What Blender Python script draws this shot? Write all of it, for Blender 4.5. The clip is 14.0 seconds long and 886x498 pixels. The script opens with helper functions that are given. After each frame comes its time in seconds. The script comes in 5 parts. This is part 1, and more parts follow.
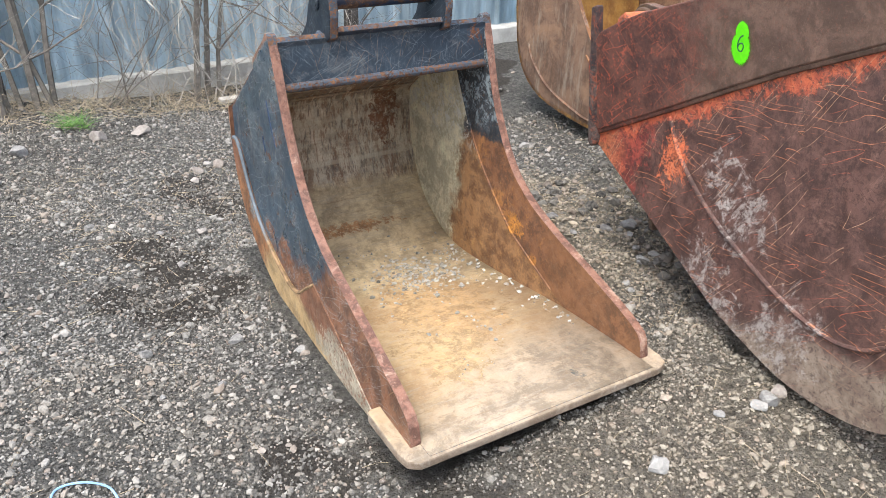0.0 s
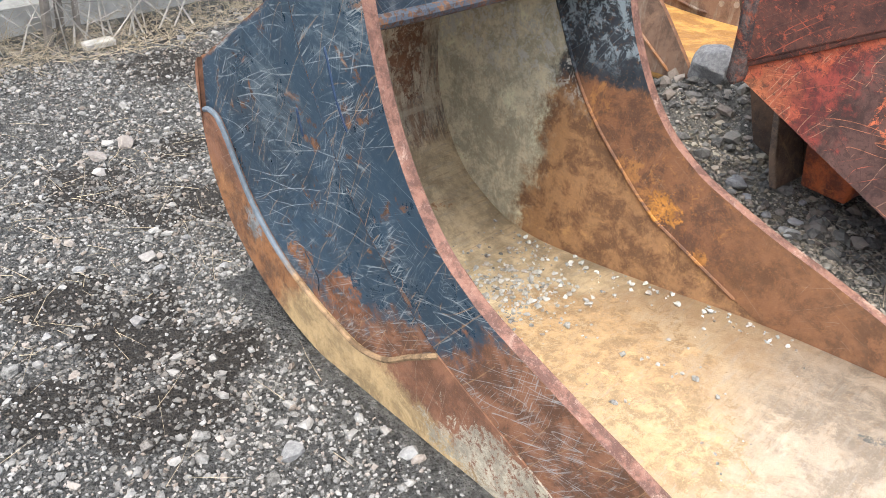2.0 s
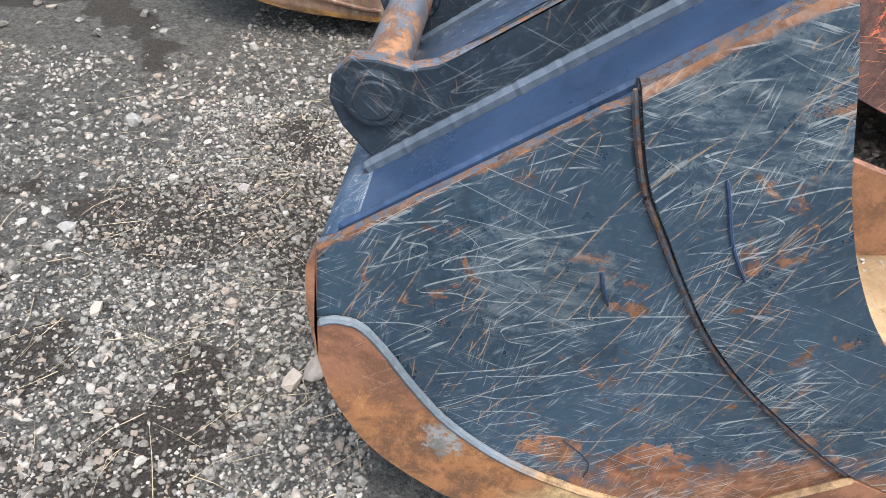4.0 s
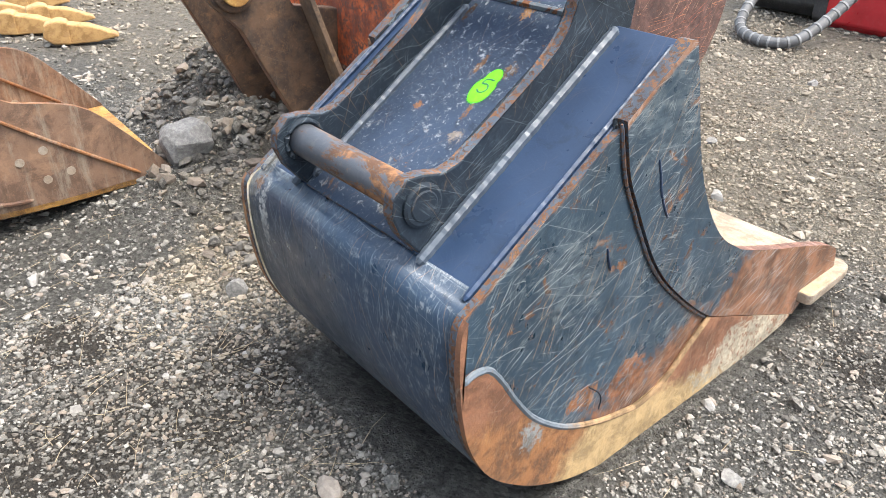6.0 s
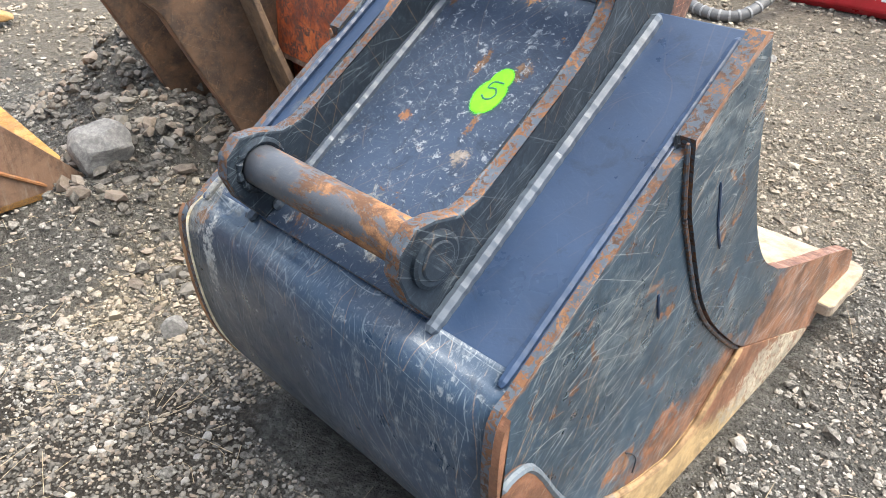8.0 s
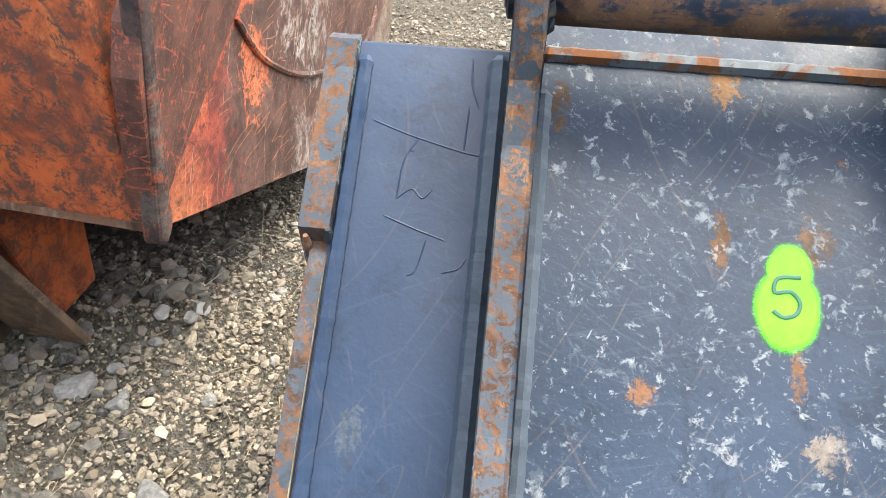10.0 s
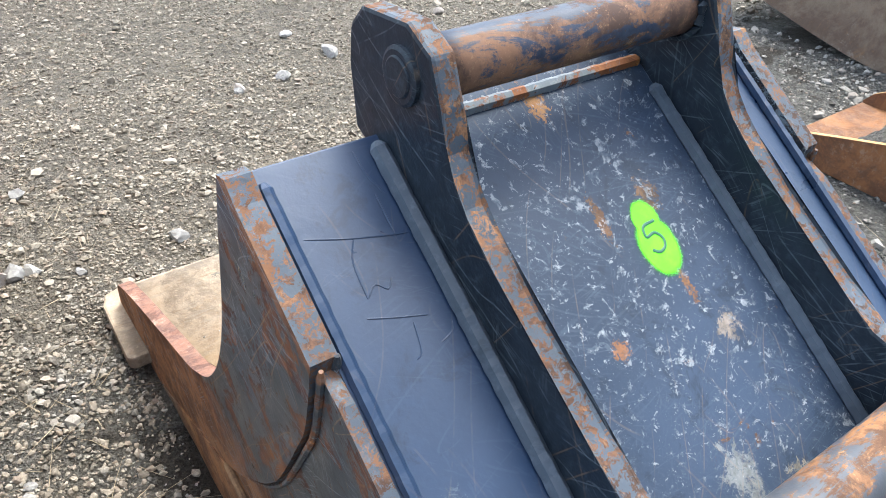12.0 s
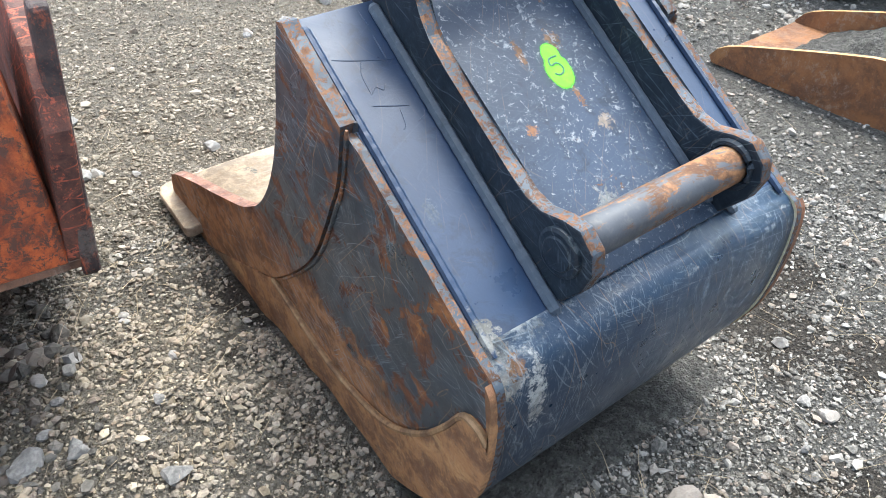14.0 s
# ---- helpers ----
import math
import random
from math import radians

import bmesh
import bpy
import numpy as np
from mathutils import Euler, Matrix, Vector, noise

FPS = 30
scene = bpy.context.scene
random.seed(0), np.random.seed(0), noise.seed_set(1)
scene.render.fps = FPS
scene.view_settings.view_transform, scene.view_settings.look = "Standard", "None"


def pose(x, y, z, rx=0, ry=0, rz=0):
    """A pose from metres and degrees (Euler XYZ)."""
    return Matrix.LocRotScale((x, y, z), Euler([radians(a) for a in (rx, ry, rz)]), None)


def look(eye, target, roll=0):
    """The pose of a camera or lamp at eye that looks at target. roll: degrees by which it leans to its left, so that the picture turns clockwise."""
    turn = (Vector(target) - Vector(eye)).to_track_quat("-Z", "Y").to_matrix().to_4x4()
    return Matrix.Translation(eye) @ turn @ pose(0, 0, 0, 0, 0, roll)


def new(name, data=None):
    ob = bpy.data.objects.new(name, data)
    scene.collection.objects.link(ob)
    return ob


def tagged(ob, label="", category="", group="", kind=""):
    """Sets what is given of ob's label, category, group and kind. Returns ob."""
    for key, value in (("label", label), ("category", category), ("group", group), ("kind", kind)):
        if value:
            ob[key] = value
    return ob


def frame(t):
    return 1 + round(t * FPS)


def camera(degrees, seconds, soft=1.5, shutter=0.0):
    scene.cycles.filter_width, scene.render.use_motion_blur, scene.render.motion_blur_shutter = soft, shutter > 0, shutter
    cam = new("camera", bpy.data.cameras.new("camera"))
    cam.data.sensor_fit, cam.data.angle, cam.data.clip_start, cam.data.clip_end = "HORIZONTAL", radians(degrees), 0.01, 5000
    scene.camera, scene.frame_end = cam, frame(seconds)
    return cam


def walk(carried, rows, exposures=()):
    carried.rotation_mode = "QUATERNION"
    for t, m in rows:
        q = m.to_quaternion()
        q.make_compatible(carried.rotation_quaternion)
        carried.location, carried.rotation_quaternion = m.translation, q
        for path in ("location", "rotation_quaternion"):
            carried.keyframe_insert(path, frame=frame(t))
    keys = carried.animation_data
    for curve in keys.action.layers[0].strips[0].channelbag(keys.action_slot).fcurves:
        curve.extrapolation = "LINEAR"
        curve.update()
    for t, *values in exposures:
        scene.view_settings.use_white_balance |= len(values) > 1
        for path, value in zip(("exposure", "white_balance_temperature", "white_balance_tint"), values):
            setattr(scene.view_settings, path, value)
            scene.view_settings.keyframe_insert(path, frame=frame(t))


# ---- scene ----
cam = camera(61.8, 14.0, soft=0.6)
PATH = [
    (0, (-1.166, -1.333, 1.661), (-0.271, 0.161, 0.677), 1.9),
    (0.5, (-1.119, -1.065, 1.559), (-0.166, 0.367, 0.539), 2.5),
    (1, (-1.148, -0.696, 1.441), (-0.122, 0.653, 0.379), 3.2),
    (1.5, (-1.212, -0.361, 1.368), (-0.103, 0.888, 0.267), 3.9),
    (2, (-1.275, -0.009, 1.324), (-0.068, 1.119, 0.197), 4.2),
    (2.5, (-1.296, 0.302, 1.365), (0.007, 1.272, 0.199), 3.8),
    (3, (-1.304, 0.72, 1.369), (0.107, 1.475, 0.169), 3.2),
    (3.5, (-1.244, 1.092, 1.308), (0.259, 1.563, 0.077), 2.9),
    (3.7, (-1.236, 1.233, 1.307), (0.295, 1.567, 0.065), 2.9),
    (5.8, (-1.157, 2.318, 1.364), (0.201, 1.256, 0.352), 0.8),
    (6, (-1.24, 2.408, 1.419), (0.094, 1.292, 0.433), 0.4),
    (6.5, (-1.43, 2.55, 1.489), (-0.123, 1.352, 0.563), -0.0),
    (7, (-1.423, 2.534, 1.494), (-0.119, 1.325, 0.578), 0.2),
    (7.2, (-1.352, 2.468, 1.469), (-0.053, 1.261, 0.545), 0.4),
    (9.3, (-0.04, 2.051, 1.309), (0.579, 0.642, 0.032), 1.9),
    (9.5, (0.06, 1.982, 1.315), (0.548, 0.537, 0.022), 1.7),
    (10, (0.248, 1.85, 1.388), (0.379, 0.292, 0.141), 2.2),
    (10.5, (0.403, 1.804, 1.455), (0.141, 0.212, 0.273), 1.7),
    (11, (0.452, 1.731, 1.513), (-0.19, 0.216, 0.375), 1.2),
    (11.5, (0.517, 1.681, 1.489), (-0.356, 0.288, 0.35), 1.3),
    (12, (0.648, 1.766, 1.464), (-0.3, 0.456, 0.287), 1.5),
    (12.5, (0.795, 1.931, 1.494), (-0.17, 0.663, 0.286), 1.2),
    (13, (0.884, 2.097, 1.522), (-0.07, 0.841, 0.293), 0.4),
    (13.5, (0.919, 2.2, 1.534), (-0.017, 0.943, 0.292), -0.3),
    (14, (0.962, 2.266, 1.549), (0.039, 0.999, 0.306), -0.9),
]
walk(cam, [(t, look(eye, target, roll)) for t, eye, target, roll in PATH],
     exposures=((0.0, 0.40, 6300, 6), (1.5, 0.50, 6150, 6), (3.7, 0.62, 6200, 6), (5.8, 0.80, 6500, 5), (7.2, 0.86, 6550, 5), (9.3, 1.0, 6850, 3), (10.5, 1.06, 6650, 3), (11.5, 0.92, 6250, 3), (12.5, 0.90, 6200, 3), (14.0, 0.98, 6200, 2)))

# ---- world, sun, exposure ----
SUN_EL, SUN_AZ = 68.0, 242.0      # elevation; azimuth of the sun, clockwise from +y
world = bpy.data.worlds.new("world")
scene.world = world
world.use_nodes = True
wt = world.node_tree
sky = wt.nodes.new("ShaderNodeTexSky")
sky.sky_type, sky.sun_disc = "NISHITA", False
sky.sun_elevation, sky.sun_rotation = radians(SUN_EL), radians(SUN_AZ)
sky.air_density, sky.dust_density, sky.ozone_density = 1.0, 4.0, 1.0
grey = wt.nodes.new("ShaderNodeHueSaturation")
grey.inputs["Saturation"].default_value = 0.72
wt.links.new(sky.outputs[0], grey.inputs["Color"])
wt.links.new(grey.outputs[0], wt.nodes["Background"].inputs[0])
wt.nodes["Background"].inputs[1].default_value = 0.38
sun = new("sun", bpy.data.lights.new("sun", "SUN"))
sun.data.energy, sun.data.angle, sun.data.color = 1.6, radians(20), (1.0, 0.96, 0.91)
a, e = radians(SUN_AZ), radians(SUN_EL)
sun.matrix_world = look((6 * math.sin(a) * math.cos(e), 6 * math.cos(a) * math.cos(e), 6 * math.sin(e)), (0, 0, 0))
scene.view_settings.exposure = 0.45

# ---- material helpers ----


class Nodes:
    def __init__(self, name):
        self.m = bpy.data.materials.new(name)
        self.m.use_nodes = True
        self.t = self.m.node_tree
        self.b = self.t.nodes["Principled BSDF"]
        self.co = self.t.nodes.new("ShaderNodeTexCoord").outputs["Object"]
        self.geo = self.t.nodes.new("ShaderNodeNewGeometry")

    def put(self, socket, v):
        if hasattr(v, "is_linked"):
            self.t.links.new(v, socket)
        elif isinstance(v, tuple) and len(v) == 3 and len(socket.default_value) == 4:
            socket.default_value = (*v, 1)
        else:
            socket.default_value = v

    def math(self, op, a, b=0.0, clamp=False):
        n = self.t.nodes.new("ShaderNodeMath")
        n.operation, n.use_clamp = op, clamp
        self.put(n.inputs[0], a), self.put(n.inputs[1], b)
        return n.outputs[0]

    def moved(self, scale=(1, 1, 1), turn=(0, 0, 0), shift=(0, 0, 0), src=None):
        n = self.t.nodes.new("ShaderNodeMapping")
        self.put(n.inputs["Vector"], src or self.co)
        n.inputs["Scale"].default_value = scale
        n.inputs["Rotation"].default_value = [radians(v) for v in turn]
        n.inputs["Location"].default_value = shift
        return n.outputs[0]

    def noise(self, scale, detail=4.0, rough=0.6, src=None, distort=0.0):
        n = self.t.nodes.new("ShaderNodeTexNoise")
        self.put(n.inputs["Vector"], src or self.co)
        n.inputs["Scale"].default_value, n.inputs["Detail"].default_value = scale, detail
        n.inputs["Roughness"].default_value, n.inputs["Distortion"].default_value = rough, distort
        return n.outputs["Fac"]

    def voronoi(self, scale, feature="F1", src=None, out="Distance", rnd=1.0):
        n = self.t.nodes.new("ShaderNodeTexVoronoi")
        n.feature = feature
        self.put(n.inputs["Vector"], src or self.co)
        n.inputs["Scale"].default_value, n.inputs["Randomness"].default_value = scale, rnd
        return n.outputs[out]

    def ramp(self, v, lo, hi, a=0.0, b=1.0):
        n = self.t.nodes.new("ShaderNodeMapRange")
        n.interpolation_type = "SMOOTHSTEP"
        self.put(n.inputs[0], v)
        for i, x in enumerate((lo, hi, a, b)):
            n.inputs[i + 1].default_value = x
        return n.outputs[0]

    def mix(self, f, a, b, mode="MIX"):
        n = self.t.nodes.new("ShaderNodeMix")
        n.data_type, n.blend_type = "RGBA", mode
        self.put(n.inputs["Factor"], f), self.put(n.inputs["A"], a), self.put(n.inputs["B"], b)
        return n.outputs["Result"]

    def along(self, way, src=None):
        n = self.t.nodes.new("ShaderNodeVectorMath")
        n.operation = "DOT_PRODUCT"
        self.put(n.inputs[0], src or self.co)
        n.inputs[1].default_value = way
        return n.outputs["Value"]

    def bump(self, h, strength=0.3, dist=0.01, under=None):
        n = self.t.nodes.new("ShaderNodeBump")
        self.put(n.inputs["Height"], h)
        n.inputs["Strength"].default_value, n.inputs["Distance"].default_value = strength, dist
        if under:
            self.put(n.inputs["Normal"], under)
        return n.outputs[0]

    def plane(self, turn, face, stretch, shift):
        """Coordinates turned within a face (yz, xz or xy) and stretched along its first axis."""
        i = {"yz": 0, "xz": 1, "xy": 2}[face]
        v = self.moved((1, 1, 1), tuple(turn if k == i else 0 for k in range(3)), (shift, shift * 0.7, shift * 1.3))
        return self.moved(((0.3, stretch, 1), (stretch, 0.3, 1), (stretch, 1, 0.3))[i], src=v)

    def scratches(self, turn, face="yz", scale=9.0, stretch=0.12, levels=5.0, width=0.0007, shift=0.0, patchy=(0.50, 0.60)):
        """Long thin bent lines of one width, broken up: level lines of a stretched noise."""
        v = self.plane(turn, face, stretch, shift)
        near = self.moved((1, 1, 1), shift=(0, 0.003, 0) if face == "xy" else (0, 0, 0.003), src=v)
        f, g = self.noise(scale, 1.0, 0.4, v, 0.1), self.noise(scale, 1.0, 0.4, near, 0.1)
        steep = self.math("MULTIPLY", self.math("ABSOLUTE", self.math("SUBTRACT", f, g)), levels / 0.003)
        off = self.math("ABSOLUTE", self.math("SUBTRACT", self.math("FRACT", self.math("MULTIPLY", f, levels)), 0.5))
        line = self.ramp(self.math("DIVIDE", off, self.math("MAXIMUM", steep, 0.5)), width * 0.5, width, 1.0, 0.0)
        gaps = self.ramp(self.noise(5.0, 4.0, 0.65, self.moved((1, 1, 1), shift=(shift * 2.1, 0, 1 + shift))), *patchy)
        faint = self.ramp(self.noise(60.0, 4.0, 0.7, self.moved((1, 1, 1), shift=(shift, 1, 0))), 0.30, 0.56)
        return self.math("MULTIPLY", self.math("MULTIPLY", line, gaps), faint)

    def scuffs(self, turn, face="yz", fine=220.0, stretch=0.05, cut=0.60, shift=0.0):
        """Dense short hair scratches in patches."""
        line = self.ramp(self.noise(fine, 2.0, 0.5, self.plane(turn, face, stretch, shift)), cut, cut + 0.05)
        return self.math("MULTIPLY", line, self.ramp(self.noise(6.0, 4.0, 0.65, self.moved((1, 1, 1), shift=(shift, 2, 0))), 0.50, 0.66))

    def patch(self, at, r, squash=(1, 1, 1), wave=0.5, fine=18.0):
        """1 inside a ragged spot round a place, 0 outside."""
        v = self.t.nodes.new("ShaderNodeVectorMath")
        v.operation = "DISTANCE"
        self.put(v.inputs[0], self.moved(squash))
        v.inputs[1].default_value = tuple(p * q for p, q in zip(at, squash))
        d = self.math("ADD", v.outputs["Value"], self.math("MULTIPLY", self.math("SUBTRACT", self.noise(max(fine, 1.3 / r), 8.0, 0.78, distort=0.6), 0.5), wave * r * 8))
        return self.math("MULTIPLY", self.ramp(d, r * 0.8, r * 1.0, 1.0, 0.0), self.ramp(self.noise(fine * 3.3, 8.0, 0.8), 0.40, 0.50))

    def done(self, color, rough=0.5, normal=None, metal=0.0, spec=0.5):
        self.put(self.b.inputs["Base Color"], color)
        self.put(self.b.inputs["Roughness"], rough)
        self.put(self.b.inputs["Metallic"], metal)
        self.b.inputs["Specular IOR Level"].default_value = spec
        if normal:
            self.put(self.b.inputs["Normal"], normal)
        return self.m


RUST_D, RUST_M, RUST_L = (0.075, 0.028, 0.016), (0.19, 0.07, 0.025), (0.42, 0.17, 0.045)
OCHRE, TAN = (0.46, 0.30, 0.14), (0.52, 0.43, 0.31)


def crisp(n, scale, wide=4.0, share=0.4):
    """Two scales of noise together, for ragged edges."""
    return n.math("ADD", n.math("MULTIPLY", n.noise(wide, 8.0, 0.72, distort=0.4), 1 - share), n.math("MULTIPLY", n.noise(scale, 8.0, 0.78), share))


def rust_tone(n, scale=14.0, dark=RUST_D, mid=RUST_M, light=RUST_L, amount=0.6):
    c = n.mix(n.ramp(n.noise(scale, 10.0, 0.74, distort=0.3), 0.41, 0.59), dark, mid)
    c = n.mix(n.math("MULTIPLY", n.ramp(n.noise(scale * 0.5, 10.0, 0.78, distort=0.8), 0.55, 0.64), amount), c, light)
    return n.mix(n.math("MULTIPLY", n.ramp(n.noise(scale * 9, 6.0, 0.8), 0.55, 0.68), 0.45), c, light)


def paint_steel(name, paint=(0.022, 0.029, 0.042), rust=0.5, scratch=0.5, zones=(), rough=0.34, mud=0.0, chips=0.0, spec=0.4, light_paint=(0.06, 0.08, 0.10), rust_scale=5.0, stretch=(1, 1, 1),
                rubbed=(), face="yz", turns=(38, -22, 72, 8, -55, 25), hair=(0.30, 0.34, 0.36), tones=(RUST_D, RUST_M, RUST_L), patches=(), relief=0.18, fleck=1.0):
    """Old painted steel. zones: (direction, threshold, softness, colour, waviness) of earth or rust that took over the paint; patches: (place, radius, squash, colour)."""
    n = Nodes(name)
    big, fine = n.noise(2.2, 4.0), n.noise(60.0, 5.0, 0.7)
    c = n.mix(n.ramp(big, 0.35, 0.7), paint, tuple(min(1, v * 1.6) for v in paint))
    c = n.mix(n.math("MULTIPLY", n.ramp(fine, 0.48, 0.75), 0.4), c, light_paint)
    c = n.mix(n.math("MULTIPLY", n.ramp(n.noise(14.0, 9.0, 0.78, distort=0.4), 0.53, 0.64), 0.45), c, tuple(v * 0.45 for v in paint))
    gloss = n.ramp(n.noise(9.0, 5.0), 0.3, 0.7, rough - 0.08, rough + 0.16)
    rusty = rust_tone(n, 14.0, *tones)
    r = n.ramp(n.math("ADD", n.noise(rust_scale, 8.0, 0.75, n.moved(stretch), 0.6), n.math("MULTIPLY", fine, 0.2)), 0.83 - 0.25 * rust, 0.89 - 0.25 * rust)
    if rust > 0:
        c = n.mix(r, c, rusty)
        speck = n.ramp(n.noise(30.0, 7.0, 0.78, distort=0.3), 0.70 - 0.06 * rust, 0.75 - 0.06 * rust)
        c = n.mix(n.math("MULTIPLY", speck, 0.85), c, n.mix(0.6, rusty, tones[2]))
        gloss = n.math("ADD", gloss, n.math("MULTIPLY", r, 0.35), True)
    for way, at, soft, colour, wave in zones:
        d = n.math("ADD", n.along(way), n.math("MULTIPLY", n.math("SUBTRACT", crisp(n, 26.0, 4.5, 0.45), 0.5), wave * 1.5))
        f = n.ramp(d, at - soft * 0.4, at + soft * 0.4)
        tone = rust_tone(n, 12.0, tuple(v * 0.42 for v in colour), colour, tuple(min(0.8, v * 1.6) for v in colour), 0.6)
        c = n.mix(f, c, tone)
        gloss = n.math("ADD", gloss, n.math("MULTIPLY", f, 0.3), True)
    for at, r, squash, colour in patches:
        f = n.patch(at, r, squash)
        c = n.mix(f, c, rust_tone(n, 16.0, tuple(v * 0.45 for v in colour), colour, tuple(min(0.8, v * 1.4) for v in colour), 0.6))
        gloss = n.math("ADD", gloss, n.math("MULTIPLY", f, 0.3), True)
    if scratch > 0:
        for i, turn in enumerate(turns):
            c = n.mix(n.math("MULTIPLY", n.scuffs(turn + 11, face, 210.0 + 40 * i, 0.045, 0.60, 2.3 * i), scratch * 0.55), c, hair)
        for i, turn in enumerate(turns):
            s = n.scratches(turn, face, 6.0 + 2.0 * i, 0.07 + 0.06 * (i % 3), 4.0 + i % 3, 0.0007 + 0.0005 * (i % 3), 3.1 * i, (0.455 + 0.01 * (i % 3), 0.545))
            c = n.mix(n.math("MULTIPLY", s, scratch * (0.8, 0.65, 0.55, 0.6, 0.6, 0.6)[i % 6]), c, hair if i not in (2, 4) else (0.36, 0.22, 0.11))
    for y, z, r in rubbed:
        bare = n.math("MULTIPLY", n.patch((0, y, z), r, (0, 1, 1)), n.ramp(n.noise(55.0, 5.0, 0.7, n.moved((1, 0.25, 1), (30, 0, 0))), 0.4, 0.62))
        c = n.mix(n.math("MULTIPLY", bare, 0.22), c, (0.27, 0.30, 0.30))
    if chips > 0:
        for k, (scale, cut, turn) in enumerate(((26.0, 0.590, 25), (34.0, 0.60, -35), (60.0, 0.60, 10), (130.0, 0.64, 0))):
            ch = n.ramp(n.noise(scale * fleck, 7.0, 0.70, n.plane(turn, "xy", 0.75, 1.3 * k), 0.5), cut, cut + 0.018)
            ch = n.math("MULTIPLY", ch, n.ramp(n.noise(110.0, 5.0, 0.8), 0.36, 0.50))
            c = n.mix(n.math("MULTIPLY", ch, chips), c, n.mix(n.ramp(n.noise(60.0, 5.0, 0.7), 0.40, 0.62), (0.09, 0.11, 0.135), (0.40, 0.42, 0.43)))
            gloss = n.math("ADD", gloss, n.math("MULTIPLY", ch, 0.3), True)
    if mud > 0:
        f = n.math("MULTIPLY", n.ramp(crisp(n, 30.0, 3.0, 0.5), 0.51, 0.60), mud)
        c = n.mix(f, c, (0.26, 0.25, 0.23))
        gloss = n.math("ADD", gloss, n.math("MULTIPLY", f, 0.4), True)
    h = n.math("ADD", n.noise(35.0, 5.0, 0.6), n.math("MULTIPLY", n.noise(180.0, 3.0), 0.35))
    return n.done(c, gloss, n.bump(h, relief, 0.004), spec=spec)


def rust_steel(name, dark=RUST_D, mid=RUST_M, light=RUST_L, scale=9.0, rough=0.72, zones=(), amount=0.6, pale=0.0, streak=None, flecks=None, patches=(), chipped=None, flakes=0.5, hairs=0.0, face="yz", wall=None):
    """Bare rusted steel. zones as in paint_steel, also of paint, light or shade; wall: height above which dribbles run
    down.
    """
    n = Nodes(name)
    c = rust_tone(n, scale, dark, mid, light, amount)
    for way, at, soft, colour, wave in zones:
        d = n.math("ADD", n.along(way), n.math("MULTIPLY", n.math("SUBTRACT", crisp(n, 24.0, 3.5, 0.45), 0.5), wave * 1.5))
        tone = rust_tone(n, 9.0, tuple(v * 0.55 for v in colour), colour, tuple(min(0.85, v * 1.35) for v in colour), 0.6)
        c = n.mix(n.ramp(d, at - soft * 0.5, at + soft * 0.5), c, tone)
    if streak:
        s = n.noise(7.0, 7.0, 0.75, n.moved(streak))
        c = n.mix(n.math("MULTIPLY", n.ramp(s, 0.5, 0.66), 0.5), c, (0.35, 0.30, 0.235))
        s = n.noise(9.0, 7.0, 0.75, n.moved(streak, shift=(3, 1, 2)))
        c = n.mix(n.math("MULTIPLY", n.ramp(s, 0.54, 0.66), 0.5), c, tuple(v * 0.6 for v in dark))
    if wall is not None:
        up = n.ramp(n.math("ADD", n.along((0, 0, 1)), n.math("MULTIPLY", n.math("SUBTRACT", n.noise(5.0, 5.0, 0.7), 0.5), 0.12)), wall, wall + 0.06)
        for k, (fine, lo, colour) in enumerate(((6.0, 0.50, (0.19, 0.095, 0.05)), (9.0, 0.52, (0.10, 0.085, 0.07)), (7.0, 0.53, (0.50, 0.44, 0.34)), (16.0, 0.55, (0.13, 0.06, 0.03)))):
            run = n.ramp(n.noise(fine, 8.0, 0.78, n.moved((4.5, 1, 1.0), shift=(1.7 * k, 0, 0.9 * k)), 0.2), lo, lo + 0.06)
            c = n.mix(n.math("MULTIPLY", n.math("MULTIPLY", run, up), 0.7), c, colour)
        # soft ridges where the plate was rolled
        ridge = n.noise(1.0, 2.0, 0.5, n.moved((0.4, 0, 26.0)))
        c = n.mix(n.math("MULTIPLY", n.math("MULTIPLY", n.ramp(ridge, 0.52, 0.62), up), 0.45), c, (0.52, 0.45, 0.33))
    if pale > 0:
        f = n.math("MULTIPLY", n.ramp(crisp(n, 34.0, 2.8, 0.5), 0.52, 0.59), pale)
        c = n.mix(f, c, (0.40, 0.35, 0.29))
    for at, r, squash, colour in patches:
        c = n.mix(n.patch(at, r, squash), c, rust_tone(n, 18.0, tuple(v * 0.55 for v in colour), colour, tuple(min(0.8, v * 1.35) for v in colour), 0.7))
    if flecks:
        way, at, soft, colour = flecks
        d = n.math("ADD", n.along(way), n.math("MULTIPLY", n.math("SUBTRACT", n.noise(5.0, 5.0, 0.7), 0.5), 0.7))
        zone = n.ramp(d, at - soft, at + soft)
        bits = n.math("MAXIMUM", n.scratches(40, face, 14.0, 0.15, 6.0, 0.0016, 0.0, (0.46, 0.54)), n.scratches(-35, face, 16.0, 0.15, 6.0, 0.0016, 2.0, (0.46, 0.54)))
        bits = n.math("MAXIMUM", bits, n.ramp(n.noise(38.0, 8.0, 0.82), 0.54, 0.62))
        c = n.mix(n.math("MULTIPLY", zone, bits), c, colour)
